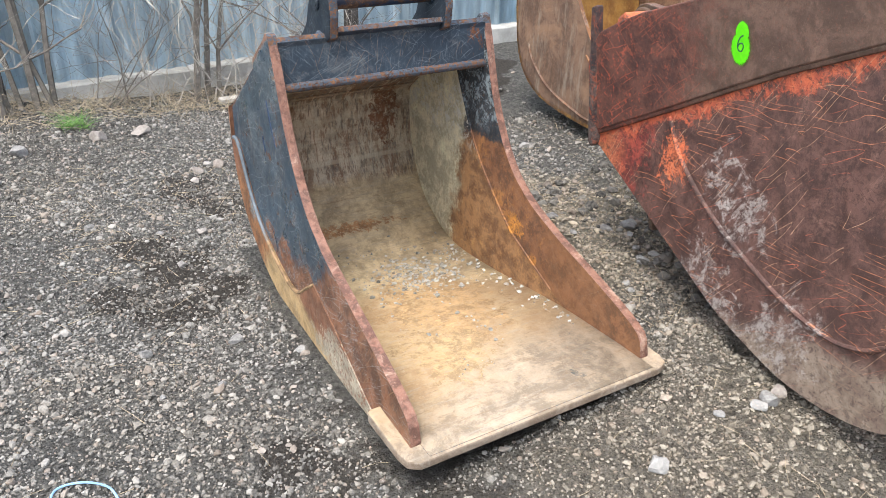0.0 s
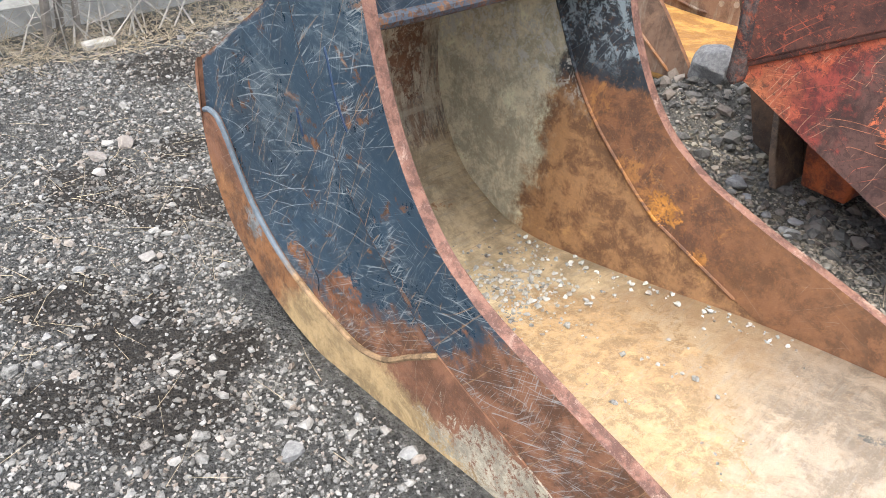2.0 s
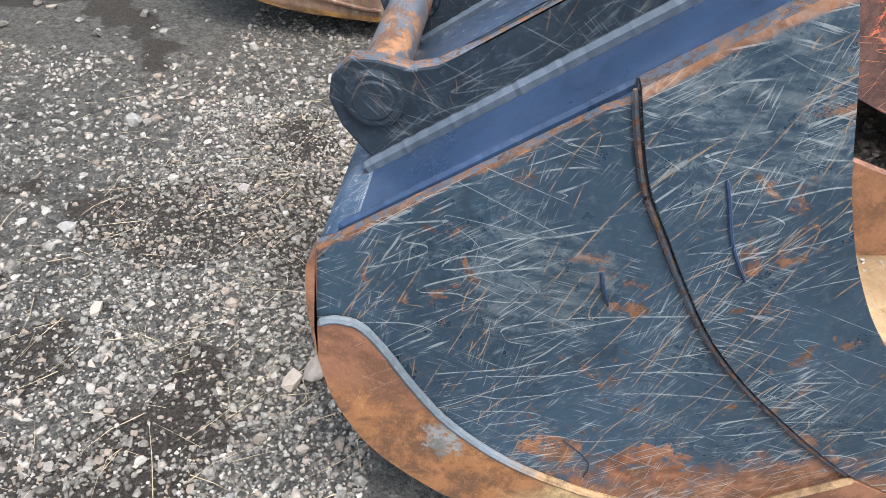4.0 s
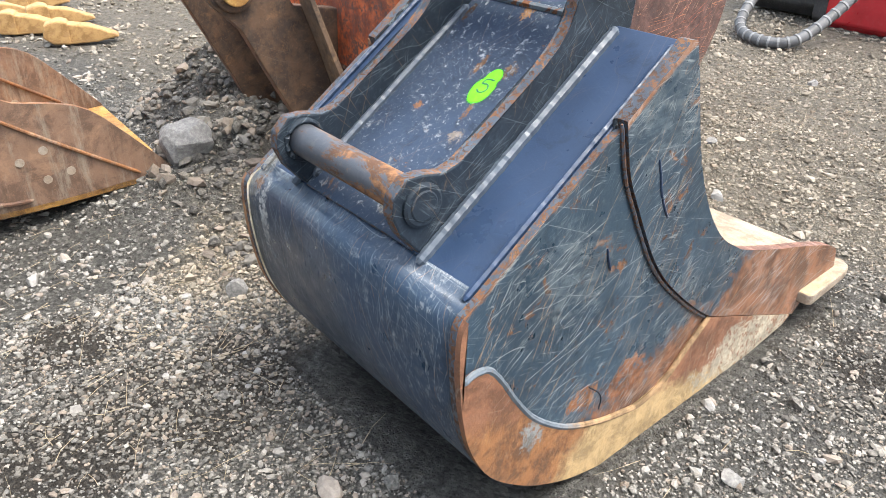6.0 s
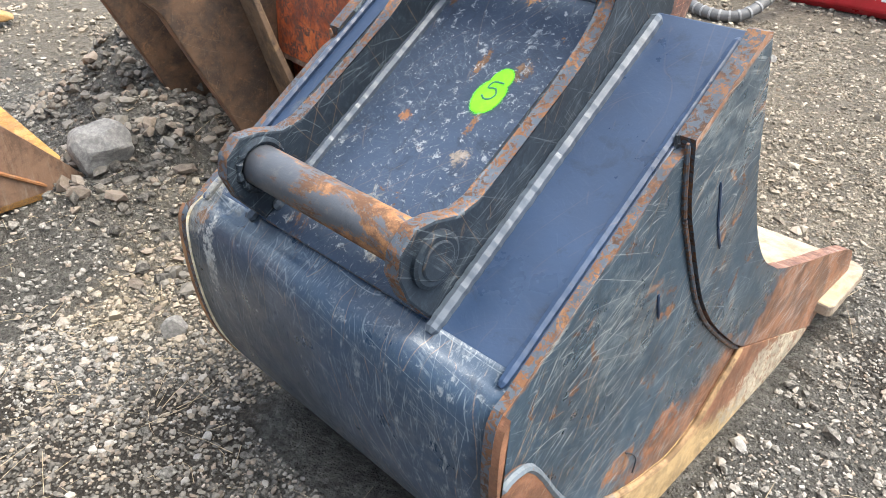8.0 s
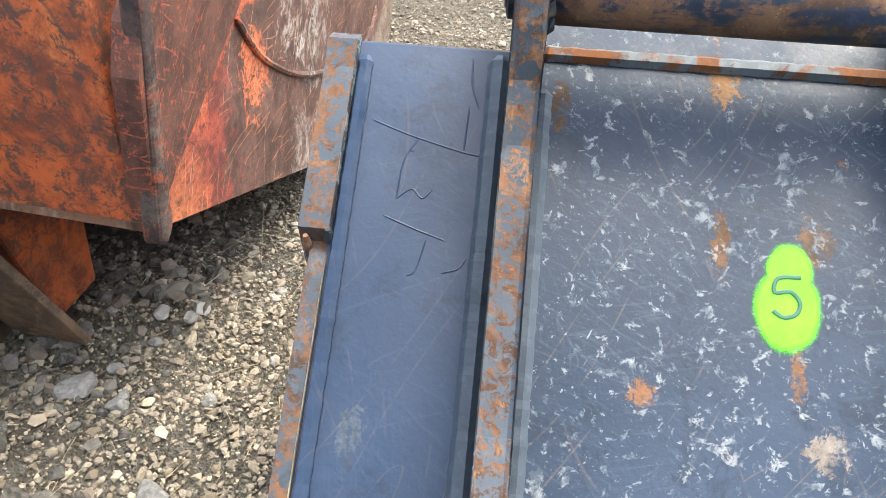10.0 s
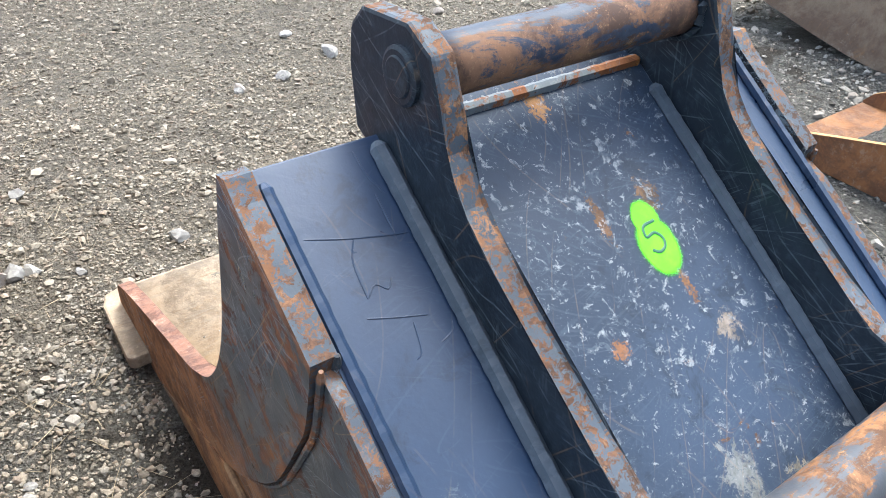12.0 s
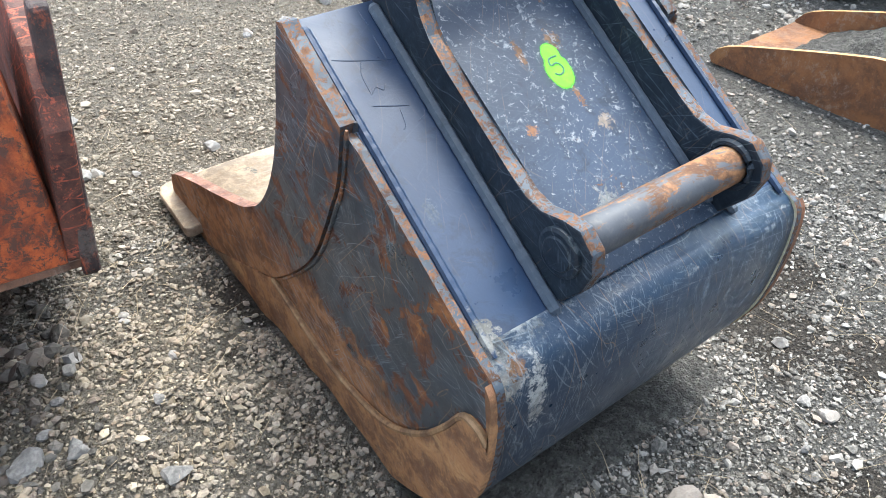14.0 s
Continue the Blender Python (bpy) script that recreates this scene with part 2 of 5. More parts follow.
    if chipped:
        way, at, soft, colour = chipped
        d = n.math("ADD", n.along(way), n.math("MULTIPLY", n.math("SUBTRACT", n.noise(6.0, 6.0, 0.7), 0.5), 0.35))
        lace = n.math("MAXIMUM", n.ramp(n.noise(30.0, 9.0, 0.82, distort=0.5), 0.505, 0.55), n.math("MULTIPLY", n.scratches(60, face, 12.0, 0.2, 6.0, 0.0012, 1.0, (0.40, 0.5)), 0.7))
        c = n.mix(n.math("MULTIPLY", n.ramp(d, at - soft, at + soft), lace), c, colour)
    if hairs > 0:
        for k, turn in enumerate((35, -30, 80)):
            c = n.mix(n.math("MULTIPLY", n.scratches(turn, face, 8.0 + 2 * k, 0.14, 5.0, 0.0008, 1.7 * k), hairs), c, (0.44, 0.36, 0.28))
    # flakes and pits
    c = n.mix(n.math("MULTIPLY", n.ramp(n.noise(46.0, 9.0, 0.82, distort=0.3), 0.53, 0.60), flakes * 0.6), c, n.mix(0.65, c, dark))
    c = n.mix(n.math("MULTIPLY", n.ramp(n.noise(75.0, 8.0, 0.82), 0.55, 0.62), flakes * 0.5), c, n.mix(0.6, c, tuple(min(0.8, v * 1.4) for v in light)))
    grain = n.ramp(n.noise(150.0, 5.0, 0.75), 0.3, 0.75)
    c = n.mix(n.math("MULTIPLY", grain, 0.35), c, n.mix(0.5, c, (0.02, 0.016, 0.014)))
    h = n.math("ADD", n.noise(40.0, 8.0, 0.75), n.math("MULTIPLY", n.noise(220.0, 3.0), 0.4))
    return n.done(c, n.ramp(n.noise(20.0, 4.0), 0.3, 0.7, rough - 0.12, rough + 0.15), n.bump(h, 0.45, 0.005))


# ---- shape helpers ----


def part(name, bm, material, parent=None, label="", bevel=0.0, smooth=False):
    me = bpy.data.meshes.new(name)
    bm.normal_update()
    bm.to_mesh(me)
    bm.free()
    for m in material if isinstance(material, (list, tuple)) else [material]:
        me.materials.append(m)
    ob = new(name, me)
    ob.parent = parent
    if label:
        tagged(ob, label)
    if smooth:
        for p in me.polygons:
            p.use_smooth = True
    if bevel:
        b = ob.modifiers.new("bevel", "BEVEL")
        b.width, b.segments, b.limit_method, b.angle_limit = bevel, 2, "ANGLE", radians(35)
    return ob


def thing(name, label, category, m=None, group=""):
    ob = new(name)
    ob.empty_display_size = 0.1
    ob.matrix_world = m or Matrix()
    return tagged(ob, label, category, group)


def smooth_line(pts, per=4):
    """A rounder line through the points (Catmull-Rom)."""
    p = [Vector(q) for q in pts]
    p = [2 * p[0] - p[1], *p, 2 * p[-1] - p[-2]]
    out = []
    for i in range(1, len(p) - 2):
        for k in range(per):
            s = k / per
            out.append(0.5 * (2 * p[i] + (p[i + 1] - p[i - 1]) * s + (2 * p[i - 1] - 5 * p[i] + 4 * p[i + 1] - p[i + 2]) * s * s
                              + (3 * p[i] - p[i - 1] - 3 * p[i + 1] + p[i + 2]) * s ** 3))
    return [tuple(v) for v in out + [p[-2]]]


def prism(outline, x0, x1, bm=None):
    """A plate with the outline (y, z), from x0 to x1. Material slots: 0 at x0, 1 at x1, 2 round the rim."""
    bm = bm or bmesh.new()
    a = [bm.verts.new((x0, y, z)) for y, z in outline]
    b = [bm.verts.new((x1, y, z)) for y, z in outline]
    f0, f1 = bm.faces.new(a), bm.faces.new(b)
    f0.material_index, f1.material_index = 0, 1
    for i in range(len(a)):
        j = (i + 1) % len(a)
        bm.faces.new((a[i], b[i], b[j], a[j])).material_index = 2
    bmesh.ops.triangulate(bm, faces=[f0, f1])
    bmesh.ops.recalc_face_normals(bm, faces=bm.faces)
    return bm


def bent_plate(line, x0, x1, thick, bm=None, wide=1):
    """A plate bent along the line (y, z); thick goes to the line's left. Slots: 0 on the line, 1 on the other face, 2 the rim."""
    bm = bm or bmesh.new()
    n = len(line)
    off = []
    for i in range(n):
        d = Vector(line[min(i + 1, n - 1)]) - Vector(line[max(i - 1, 0)])
        d.normalize()
        off.append((line[i][0] - d.y * thick, line[i][1] + d.x * thick))
    xs = [x0 + (x1 - x0) * k / wide for k in range(wide + 1)]
    lo = [[bm.verts.new((x, y, z)) for y, z in line] for x in xs]
    hi = [[bm.verts.new((x, y, z)) for y, z in off] for x in xs]
    for k in range(wide):
        for i in range(n - 1):
            bm.faces.new((lo[k][i], lo[k + 1][i], lo[k + 1][i + 1], lo[k][i + 1])).material_index = 0
            bm.faces.new((hi[k][i], hi[k][i + 1], hi[k + 1][i + 1], hi[k + 1][i])).material_index = 1
        for i in (0, n - 1):
            bm.faces.new((lo[k][i], lo[k + 1][i], hi[k + 1][i], hi[k][i])).material_index = 2
    for k in (0, wide):
        for i in range(n - 1):
            bm.faces.new((lo[k][i], lo[k][i + 1], hi[k][i + 1], hi[k][i])).material_index = 2
    bmesh.ops.recalc_face_normals(bm, faces=bm.faces)
    return bm


def tube(points, radius, sides=8, bm=None, wobble=0.0, ends=True):
    """A round bar along points; radius may be a list."""
    bm = bm or bmesh.new()
    p = [Vector(q) for q in points]
    rings = []
    up = Vector((0, 0, 1))
    for i, c in enumerate(p):
        d = (p[min(i + 1, len(p) - 1)] - p[max(i - 1, 0)]).normalized()
        s = d.cross(up if abs(d.z) < 0.9 else Vector((1, 0, 0))).normalized()
        u = s.cross(d)
        r = radius[i] if isinstance(radius, (list, tuple)) else radius
        r *= 1 + wobble * random.uniform(-1, 1)
        rings.append([bm.verts.new(c + (s * math.cos(2 * math.pi * k / sides) + u * math.sin(2 * math.pi * k / sides)) * r) for k in range(sides)])
    for a, b in zip(rings, rings[1:]):
        for k in range(sides):
            bm.faces.new((a[k], a[(k + 1) % sides], b[(k + 1) % sides], b[k]))
    if ends:
        bm.faces.new(rings[0][::-1]), bm.faces.new(rings[-1])
    return bm


def block(x0, x1, y0, y1, z0, z1, bm=None):
    bm = bm or bmesh.new()
    v = [bm.verts.new((x, y, z)) for x in (x0, x1) for y in (y0, y1) for z in (z0, z1)]
    for q in ((0, 1, 3, 2), (4, 6, 7, 5), (0, 4, 5, 1), (2, 3, 7, 6), (0, 2, 6, 4), (1, 5, 7, 3)):
        bm.faces.new([v[i] for i in q])
    return bm


def bead(points, radius, step=0.008):
    """A weld: a lumpy bead along points."""
    p = [Vector(q) for q in points]
    out = []
    for a, b in zip(p, p[1:]):
        n = max(1, int((b - a).length / step))
        out += [a.lerp(b, k / n) for k in range(n)]
    out.append(p[-1])
    return tube(out, [radius * (0.55 if i in (0, len(out) - 1) else 1 + 0.04 * math.sin(i * 1.9) + random.uniform(-0.04, 0.04)) for i in range(len(out))], 7)


def stone(r, seed, flat=0.7, levels=2, worn=False):
    """An angular stone with facets."""
    rnd = random.Random(seed)
    bm = bmesh.new()
    bmesh.ops.create_icosphere(bm, subdivisions=levels, radius=1)
    cuts = []
    for _ in range(45 if worn else 16):
        w = Vector((rnd.gauss(0, 1), rnd.gauss(0, 1), rnd.gauss(0, 1))).normalized()
        cuts.append((w, rnd.uniform(0.70, 0.95) if worn else rnd.uniform(0.45, 0.85)))
    sx, sy = rnd.uniform(0.8, 1.25), rnd.uniform(0.7, 1.0)
    for v in bm.verts:
        for w, d in cuts:
            over = v.co.dot(w) - d
            if over > 0:
                v.co -= w * over
        v.co *= 1 + 0.08 * noise.noise(v.co * 2.3 + Vector((seed, 0, 0)))
        v.co = Vector((v.co.x * sx, v.co.y * sy, v.co.z * flat)) * r
    return bm


# ---- materials ----
M = {}
EDGE_RUST = ((0, 0.70, 1), 1.803, 0.012, (0.24, 0.105, 0.05), 0.05)
M["outer"] = paint_steel("dark teal-blue worn paint", (0.019, 0.035, 0.052), rust=0.62, rust_scale=12.0, scratch=0.85, tones=((0.06, 0.03, 0.018), (0.16, 0.07, 0.032), (0.32, 0.15, 0.06)), spec=0.55, rough=0.31, hair=(0.36, 0.38, 0.37), light_paint=(0.085, 0.105, 0.115), turns=(38, 24, 52, -22, 70, 14), rubbed=((1.13, 0.93, 0.14), (1.35, 0.62, 0.12)), zones=(
    ((0, -0.45, -0.85), -0.64, 0.12, (0.21, 0.092, 0.046), 0.52), EDGE_RUST), patches=(((-0.43, 1.10, 0.22), 0.085, (0, 1, 1.4), (0.22, 0.085, 0.035)), ((-0.43, 1.28, 0.24), 0.05, (0, 1, 1.3), (0.24, 0.10, 0.04))))
M["outer_b"] = paint_steel("dark worn paint rusting from below", (0.034, 0.042, 0.050), rust=0.86, rust_scale=10.0, scratch=0.9, spec=0.5, zones=(
    ((0, -0.45, -0.85), -0.80, 0.08, (0.20, 0.086, 0.042), 0.50), ((0, -0.2, -1), -0.57, 0.05, (0.34, 0.16, 0.066), 0.45), EDGE_RUST))
M["back"] = paint_steel("blue-black back paint", (0.016, 0.030, 0.062), rust=0.0, scratch=0.10, rough=0.33, spec=0.46, light_paint=(0.022, 0.040, 0.080), face="xy", hair=(0.12, 0.15, 0.19), relief=0.12, patches=(((0.367, 1.421, 0.82), 0.013, (1, 0.6, 0), (0.07, 0.09, 0.12)), ((0.40, 1.61, 0.69), 0.03, (1, 1, 0), (0.22, 0.22, 0.21))))
M["mid"] = paint_steel("chipped blue-black paint", (0.021, 0.032, 0.054), rust=0.40, scratch=0.20, rough=0.42, spec=0.3, chips=0.50, fleck=1.9, rust_scale=11.0, face="xy", light_paint=(0.03, 0.045, 0.075), tones=((0.07, 0.035, 0.02), (0.17, 0.085, 0.04), (0.34, 0.17, 0.07)), hair=(0.13, 0.16, 0.19),
                       patches=(((0.03, 1.53, 0.75), 0.028, (1, 0.8, 0), (0.17, 0.18, 0.185)), ((-0.05, 1.57, 0.72), 0.022, (1, 1, 0), (0.20, 0.18, 0.15)), ((0.022, 1.245, 0.93), 0.013, (1.4, 0.45, 0), (0.17, 0.09, 0.045)), ((-0.05, 1.345, 0.87), 0.010, (1.3, 0.45, 0), (0.20, 0.10, 0.05)),
                                ((0.094, 1.37, 0.85), 0.011, (0.8, 1, 0), (0.22, 0.10, 0.045)), ((0.189, 1.128, 1.01), 0.016, (1.5, 0.6, 0), (0.13, 0.075, 0.045)), ((0.018, 1.09, 1.03), 0.016, (0.9, 0.6, 0), (0.27, 0.14, 0.06)), ((-0.073, 1.40, 0.83), 0.015, (0.8, 1, 0), (0.24, 0.20, 0.17)), ((-0.07, 1.235, 0.94), 0.014, (0.8, 0.7, 0), (0.15, 0.085, 0.045))))
M["heel"] = paint_steel("scuffed dark heel paint", (0.016, 0.031, 0.056), rust=0.14, scratch=0.6, rough=0.34, mud=0.10, chips=0.35, fleck=1.6, spec=0.5, face="xz", turns=(80, 100, 70, 5, 88, 60), zones=(
    ((0.1, 0.5, 1), 1.525, 0.03, (0.19, 0.20, 0.205), 0.22), ((0, -0.5, -1), -0.78, 0.05, (0.10, 0.10, 0.10), 0.12)),
    patches=(((0.34, 1.67, 0.56), 0.022, (1, 0, 0.28), (0.42, 0.41, 0.385)), ((0.40, 1.66, 0.62), 0.03, (0.8, 0, 1), (0.40, 0.38, 0.35)), ((0.375, 1.66, 0.635), 0.018, (1, 0, 1), (0.30, 0.15, 0.07))))
M["ear"] = paint_steel("black ear paint", (0.012, 0.017, 0.024), rust=0.2, scratch=0.3, rough=0.38, spec=0.3)
M["rim"] = paint_steel("rubbed rusty edge", (0.036, 0.047, 0.062), rust=1.02, scratch=0.0, rough=0.5, rust_scale=75.0, light_paint=(0.15, 0.16, 0.17), tones=((0.05, 0.027, 0.018), (0.15, 0.07, 0.034), (0.31, 0.155, 0.07)))
M["band"] = rust_steel("rusty heel band", (0.12, 0.056, 0.027), (0.30, 0.13, 0.05), (0.50, 0.27, 0.11), 12.0, zones=(
    ((0, -1, -0.9), -1.42, 0.10, (0.50, 0.34, 0.165), 0.3), ((0, -0.35, 1), -0.20, 0.05, (0.24, 0.105, 0.055), 0.24)), hairs=0.35, patches=(((-0.45, 1.47, 0.25), 0.035, (0, 1, 0.8), (0.24, 0.24, 0.23)), ((-0.45, 0.5, 0.06), 0.20, (0, 0.7, 2), (0.50, 0.43, 0.32))))
M["band_rust"] = rust_steel("rust-brown heel band", (0.19, 0.09, 0.045), (0.43, 0.215, 0.092), (0.58, 0.34, 0.15), 14.0, zones=(((0, -1, -0.9), -0.55, 0.2, (0.30, 0.20, 0.12), 0.3),), hairs=0.3)
# The olive rear zone is real, but paled to make up for missing light.
M["inner"] = rust_steel("rusty inside of side plate", (0.15, 0.075, 0.036), (0.34, 0.18, 0.08), (0.56, 0.30, 0.11), 13.0, zones=(
    ((0, 0.2, 1), 0.78, 0.05, (0.032, 0.042, 0.055), 0.25), ((0, 1, 0.15), 1.27, 0.08, (0.72, 0.64, 0.45), 0.35)), chipped=((0, 0, 1), 0.52, 0.08, (0.56, 0.54, 0.48)), flakes=0.6)
# The tan rear floor and wall zones are lightened for light lost inside.
M["floor"] = rust_steel("ochre bucket floor", (0.34, 0.22, 0.115), (0.43, 0.305, 0.17), (0.50, 0.395, 0.265), 6.0, zones=(
    # Above z 0.62 the colour darkens for shade under the back plate.
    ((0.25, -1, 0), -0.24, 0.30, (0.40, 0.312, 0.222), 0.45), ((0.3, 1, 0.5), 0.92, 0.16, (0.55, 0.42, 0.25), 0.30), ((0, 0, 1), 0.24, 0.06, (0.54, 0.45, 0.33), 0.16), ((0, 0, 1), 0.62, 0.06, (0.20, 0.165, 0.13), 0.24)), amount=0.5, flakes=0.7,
    streak=(1.2, 11, 11), wall=0.2,
    patches=(((0.28, 1.66, 0.53), 0.07, (1, 0, 0.45), (0.20, 0.085, 0.04)), ((0.05, 0.72, 0.02), 0.22, (1, 0.7, 0), (0.47, 0.30, 0.145)), ((-0.12, 0.40, 0.02), 0.14, (1, 0.7, 0), (0.48, 0.325, 0.165)), ((-0.05, 1.42, 0.09), 0.035, (0.12, 1, 1), (0.40, 0.20, 0.08)),
             ((0.185, 0.07, 0.15), 0.012, (1, 0.6, 0), (0.16, 0.15, 0.13)), ((0.2, 0.045, 0.15), 0.01, (0.7, 1, 0), (0.15, 0.14, 0.12))))
M["lip"] = rust_steel("pale worn cutting edge", (0.20, 0.145, 0.10), (0.32, 0.25, 0.185), (0.42, 0.345, 0.265), 9.0, amount=0.5, pale=0.5, hairs=0.3, face="xy", flakes=0.6)
M["weld"] = paint_steel("pale rubbed weld", (0.085, 0.10, 0.115), rust=1.0, scratch=0.0, rough=0.45, light_paint=(0.34, 0.36, 0.37), rust_scale=14.0)
M["bandweld"] = paint_steel("pale rubbed weld turning ochre", (0.085, 0.10, 0.115), rust=0.45, scratch=0.0, rough=0.55, light_paint=(0.26, 0.28, 0.29), rust_scale=14.0, zones=(((0, -1, -0.35), -1.36, 0.2, (0.30, 0.19, 0.10), 0.4),))
M["bandweld_b"] = rust_steel("ochre rusty weld", (0.15, 0.08, 0.04), (0.31, 0.18, 0.085), (0.48, 0.34, 0.18), 18.0, amount=0.7)
M["weldblue"] = paint_steel("blue-grey painted weld", (0.048, 0.060, 0.078), rust=0.1, scratch=0.0, rough=0.40, light_paint=(0.13, 0.15, 0.18))
M["beamface"] = paint_steel("scuffed beam paint", (0.022, 0.033, 0.046), rust=0.35, scratch=0.5, rough=0.4, mud=0.25, face="xz")
M["cutter_in"] = rust_steel("rusty inside of cutter", (0.10, 0.046, 0.026), (0.215, 0.096, 0.044), (0.48, 0.215, 0.06), 15.0, zones=(
    ((0, -1, -0.2), -0.62, 0.2, (0.22, 0.10, 0.044), 0.35), ((0, 0.1, 1), 0.70, 0.03, (0.022, 0.03, 0.04), 0.16)), chipped=((0, 0.1, 1), 0.76, 0.05, (0.22, 0.26, 0.28)), patches=(((0.44, 0.756, 0.31), 0.050, (0, 1, 0.9), (0.56, 0.24, 0.045)), ((0.44, 0.62, 0.22), 0.025, (0, 1, 1), (0.46, 0.20, 0.05))), hairs=0.2)
M["edge"] = rust_steel("rubbed rusty edge of the cutter", (0.11, 0.05, 0.034), (0.25, 0.12, 0.08), (0.42, 0.28, 0.21), 22.0, amount=0.8, flakes=0.8)
M["pin_up"] = paint_steel("brown rusty pin with old blue paint", (0.016, 0.024, 0.045), rust=1.12, scratch=0.0, rough=0.42, light_paint=(0.06, 0.08, 0.12), rust_scale=10.0, stretch=(0.4, 1, 1), tones=((0.06, 0.032, 0.022), (0.165, 0.085, 0.048), (0.36, 0.20, 0.10)))
M["pin"] = paint_steel("rubbed pin steel", (0.050, 0.054, 0.064), rust=1.04, scratch=0.0, rough=0.42, light_paint=(0.15, 0.14, 0.125), rust_scale=13.0, stretch=(0.25, 1, 1), tones=((0.09, 0.045, 0.025), (0.27, 0.13, 0.058), (0.46, 0.27, 0.13)))


def red_side():
    """Brown-red worn plate: bright orange paint left under the seam, white smears, earth at the heel."""
    n = Nodes("worn red bucket side")
    c = rust_tone(n, 10.0, (0.055, 0.027, 0.022), (0.125, 0.062, 0.048), (0.21, 0.115, 0.085), 0.6)
    ragged = n.math("SUBTRACT", crisp(n, 22.0, 5.0, 0.5), 0.5)
    fore = n.math("ADD", n.along((0, 1, 0.35)), n.math("MULTIPLY", ragged, 1.0))
    red = rust_tone(n, 12.0, (0.13, 0.028, 0.024), (0.30, 0.055, 0.038), (0.52, 0.115, 0.055), 0.9)
    c = n.mix(n.ramp(fore, 0.66, 0.78), c, red)
    far = n.math("ADD", n.along((0, 1, 0)), n.math("MULTIPLY", ragged, 0.5))
    c = n.mix(n.ramp(far, 0.60, 0.80), c, rust_tone(n, 9.0, (0.24, 0.085, 0.04), (0.48, 0.145, 0.06), (0.62, 0.24, 0.10), 0.9))
    near = n.math("ADD", n.along((0, 0.483, 0.876)), n.math("MULTIPLY", ragged, 0.42))
    seam = n.math("MULTIPLY", n.ramp(near, 0.87, 0.90), n.ramp(n.noise(34.0, 8.0, 0.8, n.plane(-30, "yz", 0.35, 0.0)), 0.38, 0.48))
    c = n.mix(n.math("MULTIPLY", seam, 0.9), c, rust_tone(n, 20.0, (0.36, 0.07, 0.035), (0.58, 0.13, 0.055), (0.70, 0.22, 0.10), 0.8))
    c = n.mix(n.math("MULTIPLY", n.patch((0, 0.37, 0.66), 0.07, (0, 1, 0.7)), n.ramp(n.noise(40.0, 8.0, 0.8), 0.40, 0.50)), c, (0.60, 0.15, 0.06))
    for k, turn in enumerate((35, -30, 60, -65, 5)):
        c = n.mix(n.math("MULTIPLY", n.scratches(turn, "yz", 13.0 + 2 * k, 0.14, 6.0, 0.0013, 1.9 * k, (0.47, 0.57)), 0.7), c, ((0.55, 0.14, 0.07), (0.07, 0.03, 0.025), (0.50, 0.30, 0.18), (0.06, 0.028, 0.022), (0.58, 0.22, 0.10))[k])
    earth = n.math("ADD", n.along((0, -0.3, -1)), n.math("MULTIPLY", ragged, 0.30))
    c = n.mix(n.math("MULTIPLY", n.ramp(earth, -0.27, -0.17), 0.8), c, rust_tone(n, 9.0, (0.16, 0.115, 0.085), (0.28, 0.22, 0.165), (0.38, 0.32, 0.25), 0.6))
    smear = n.ramp(n.noise(26.0, 9.0, 0.8, n.plane(55, "yz", 0.4, 0.0), 0.4), 0.44, 0.56)
    for at, r in (((0, 0.12, 0.685), 0.09), ((0, 0.15, 0.34), 0.08), ((0, 0.0, 0.58), 0.10), ((0, 0.02, 0.22), 0.10), ((0, -0.25, 0.30), 0.12)):
        c = n.mix(n.math("MULTIPLY", n.math("MULTIPLY", n.patch(at, r, (0, 1, 0.8), 0.6, 9.0), smear), 0.65), c, (0.42, 0.375, 0.34))
    c = n.mix(n.math("MULTIPLY", n.ramp(n.noise(50.0, 8.0, 0.8, distort=0.5), 0.52, 0.58), 0.65), c, (0.05, 0.026, 0.02))
    h = n.math("ADD", n.noise(40.0, 8.0, 0.75), n.math("MULTIPLY", n.noise(220.0, 3.0), 0.4))
    return n.done(c, n.ramp(n.noise(20.0, 4.0), 0.3, 0.7, 0.5, 0.78), n.bump(h, 0.4, 0.005))


M["red"] = red_side()
M["redtop"] = rust_steel("dark red cutter paint", (0.065, 0.028, 0.022), (0.14, 0.055, 0.038), (0.25, 0.085, 0.05), 10.0, amount=0.6, zones=(
    ((0, -1, 0), -0.30, 0.2, (0.17, 0.10, 0.07), 0.6),), flecks=((0, 1, 0), 0.45, 0.35, (0.44, 0.10, 0.05)), hairs=0.12, flakes=0.8)
M["orange"] = rust_steel("orange bucket paint", (0.20, 0.052, 0.026), (0.58, 0.125, 0.034), (0.70, 0.20, 0.055), 7.0, amount=0.8, flakes=0.6, chipped=((0, 0, 1), 0.3, 0.1, (0.12, 0.055, 0.04)))
M["brown"] = rust_steel("brown rusty plate", (0.075, 0.038, 0.024), (0.15, 0.072, 0.04), (0.27, 0.13, 0.06), 6.0, amount=0.5, streak=(2, 2, 0.3), hairs=0.15)
M["yellow"] = rust_steel("yellow worn plate", (0.26, 0.12, 0.03), (0.46, 0.25, 0.06), (0.58, 0.36, 0.12), 6.0, amount=0.5)
M["worn"] = rust_steel("dark worn edge paint", (0.03, 0.02, 0.02), (0.07, 0.045, 0.04), (0.40, 0.09, 0.035), 11.0, amount=0.8, flakes=0.9, pale=0.2)
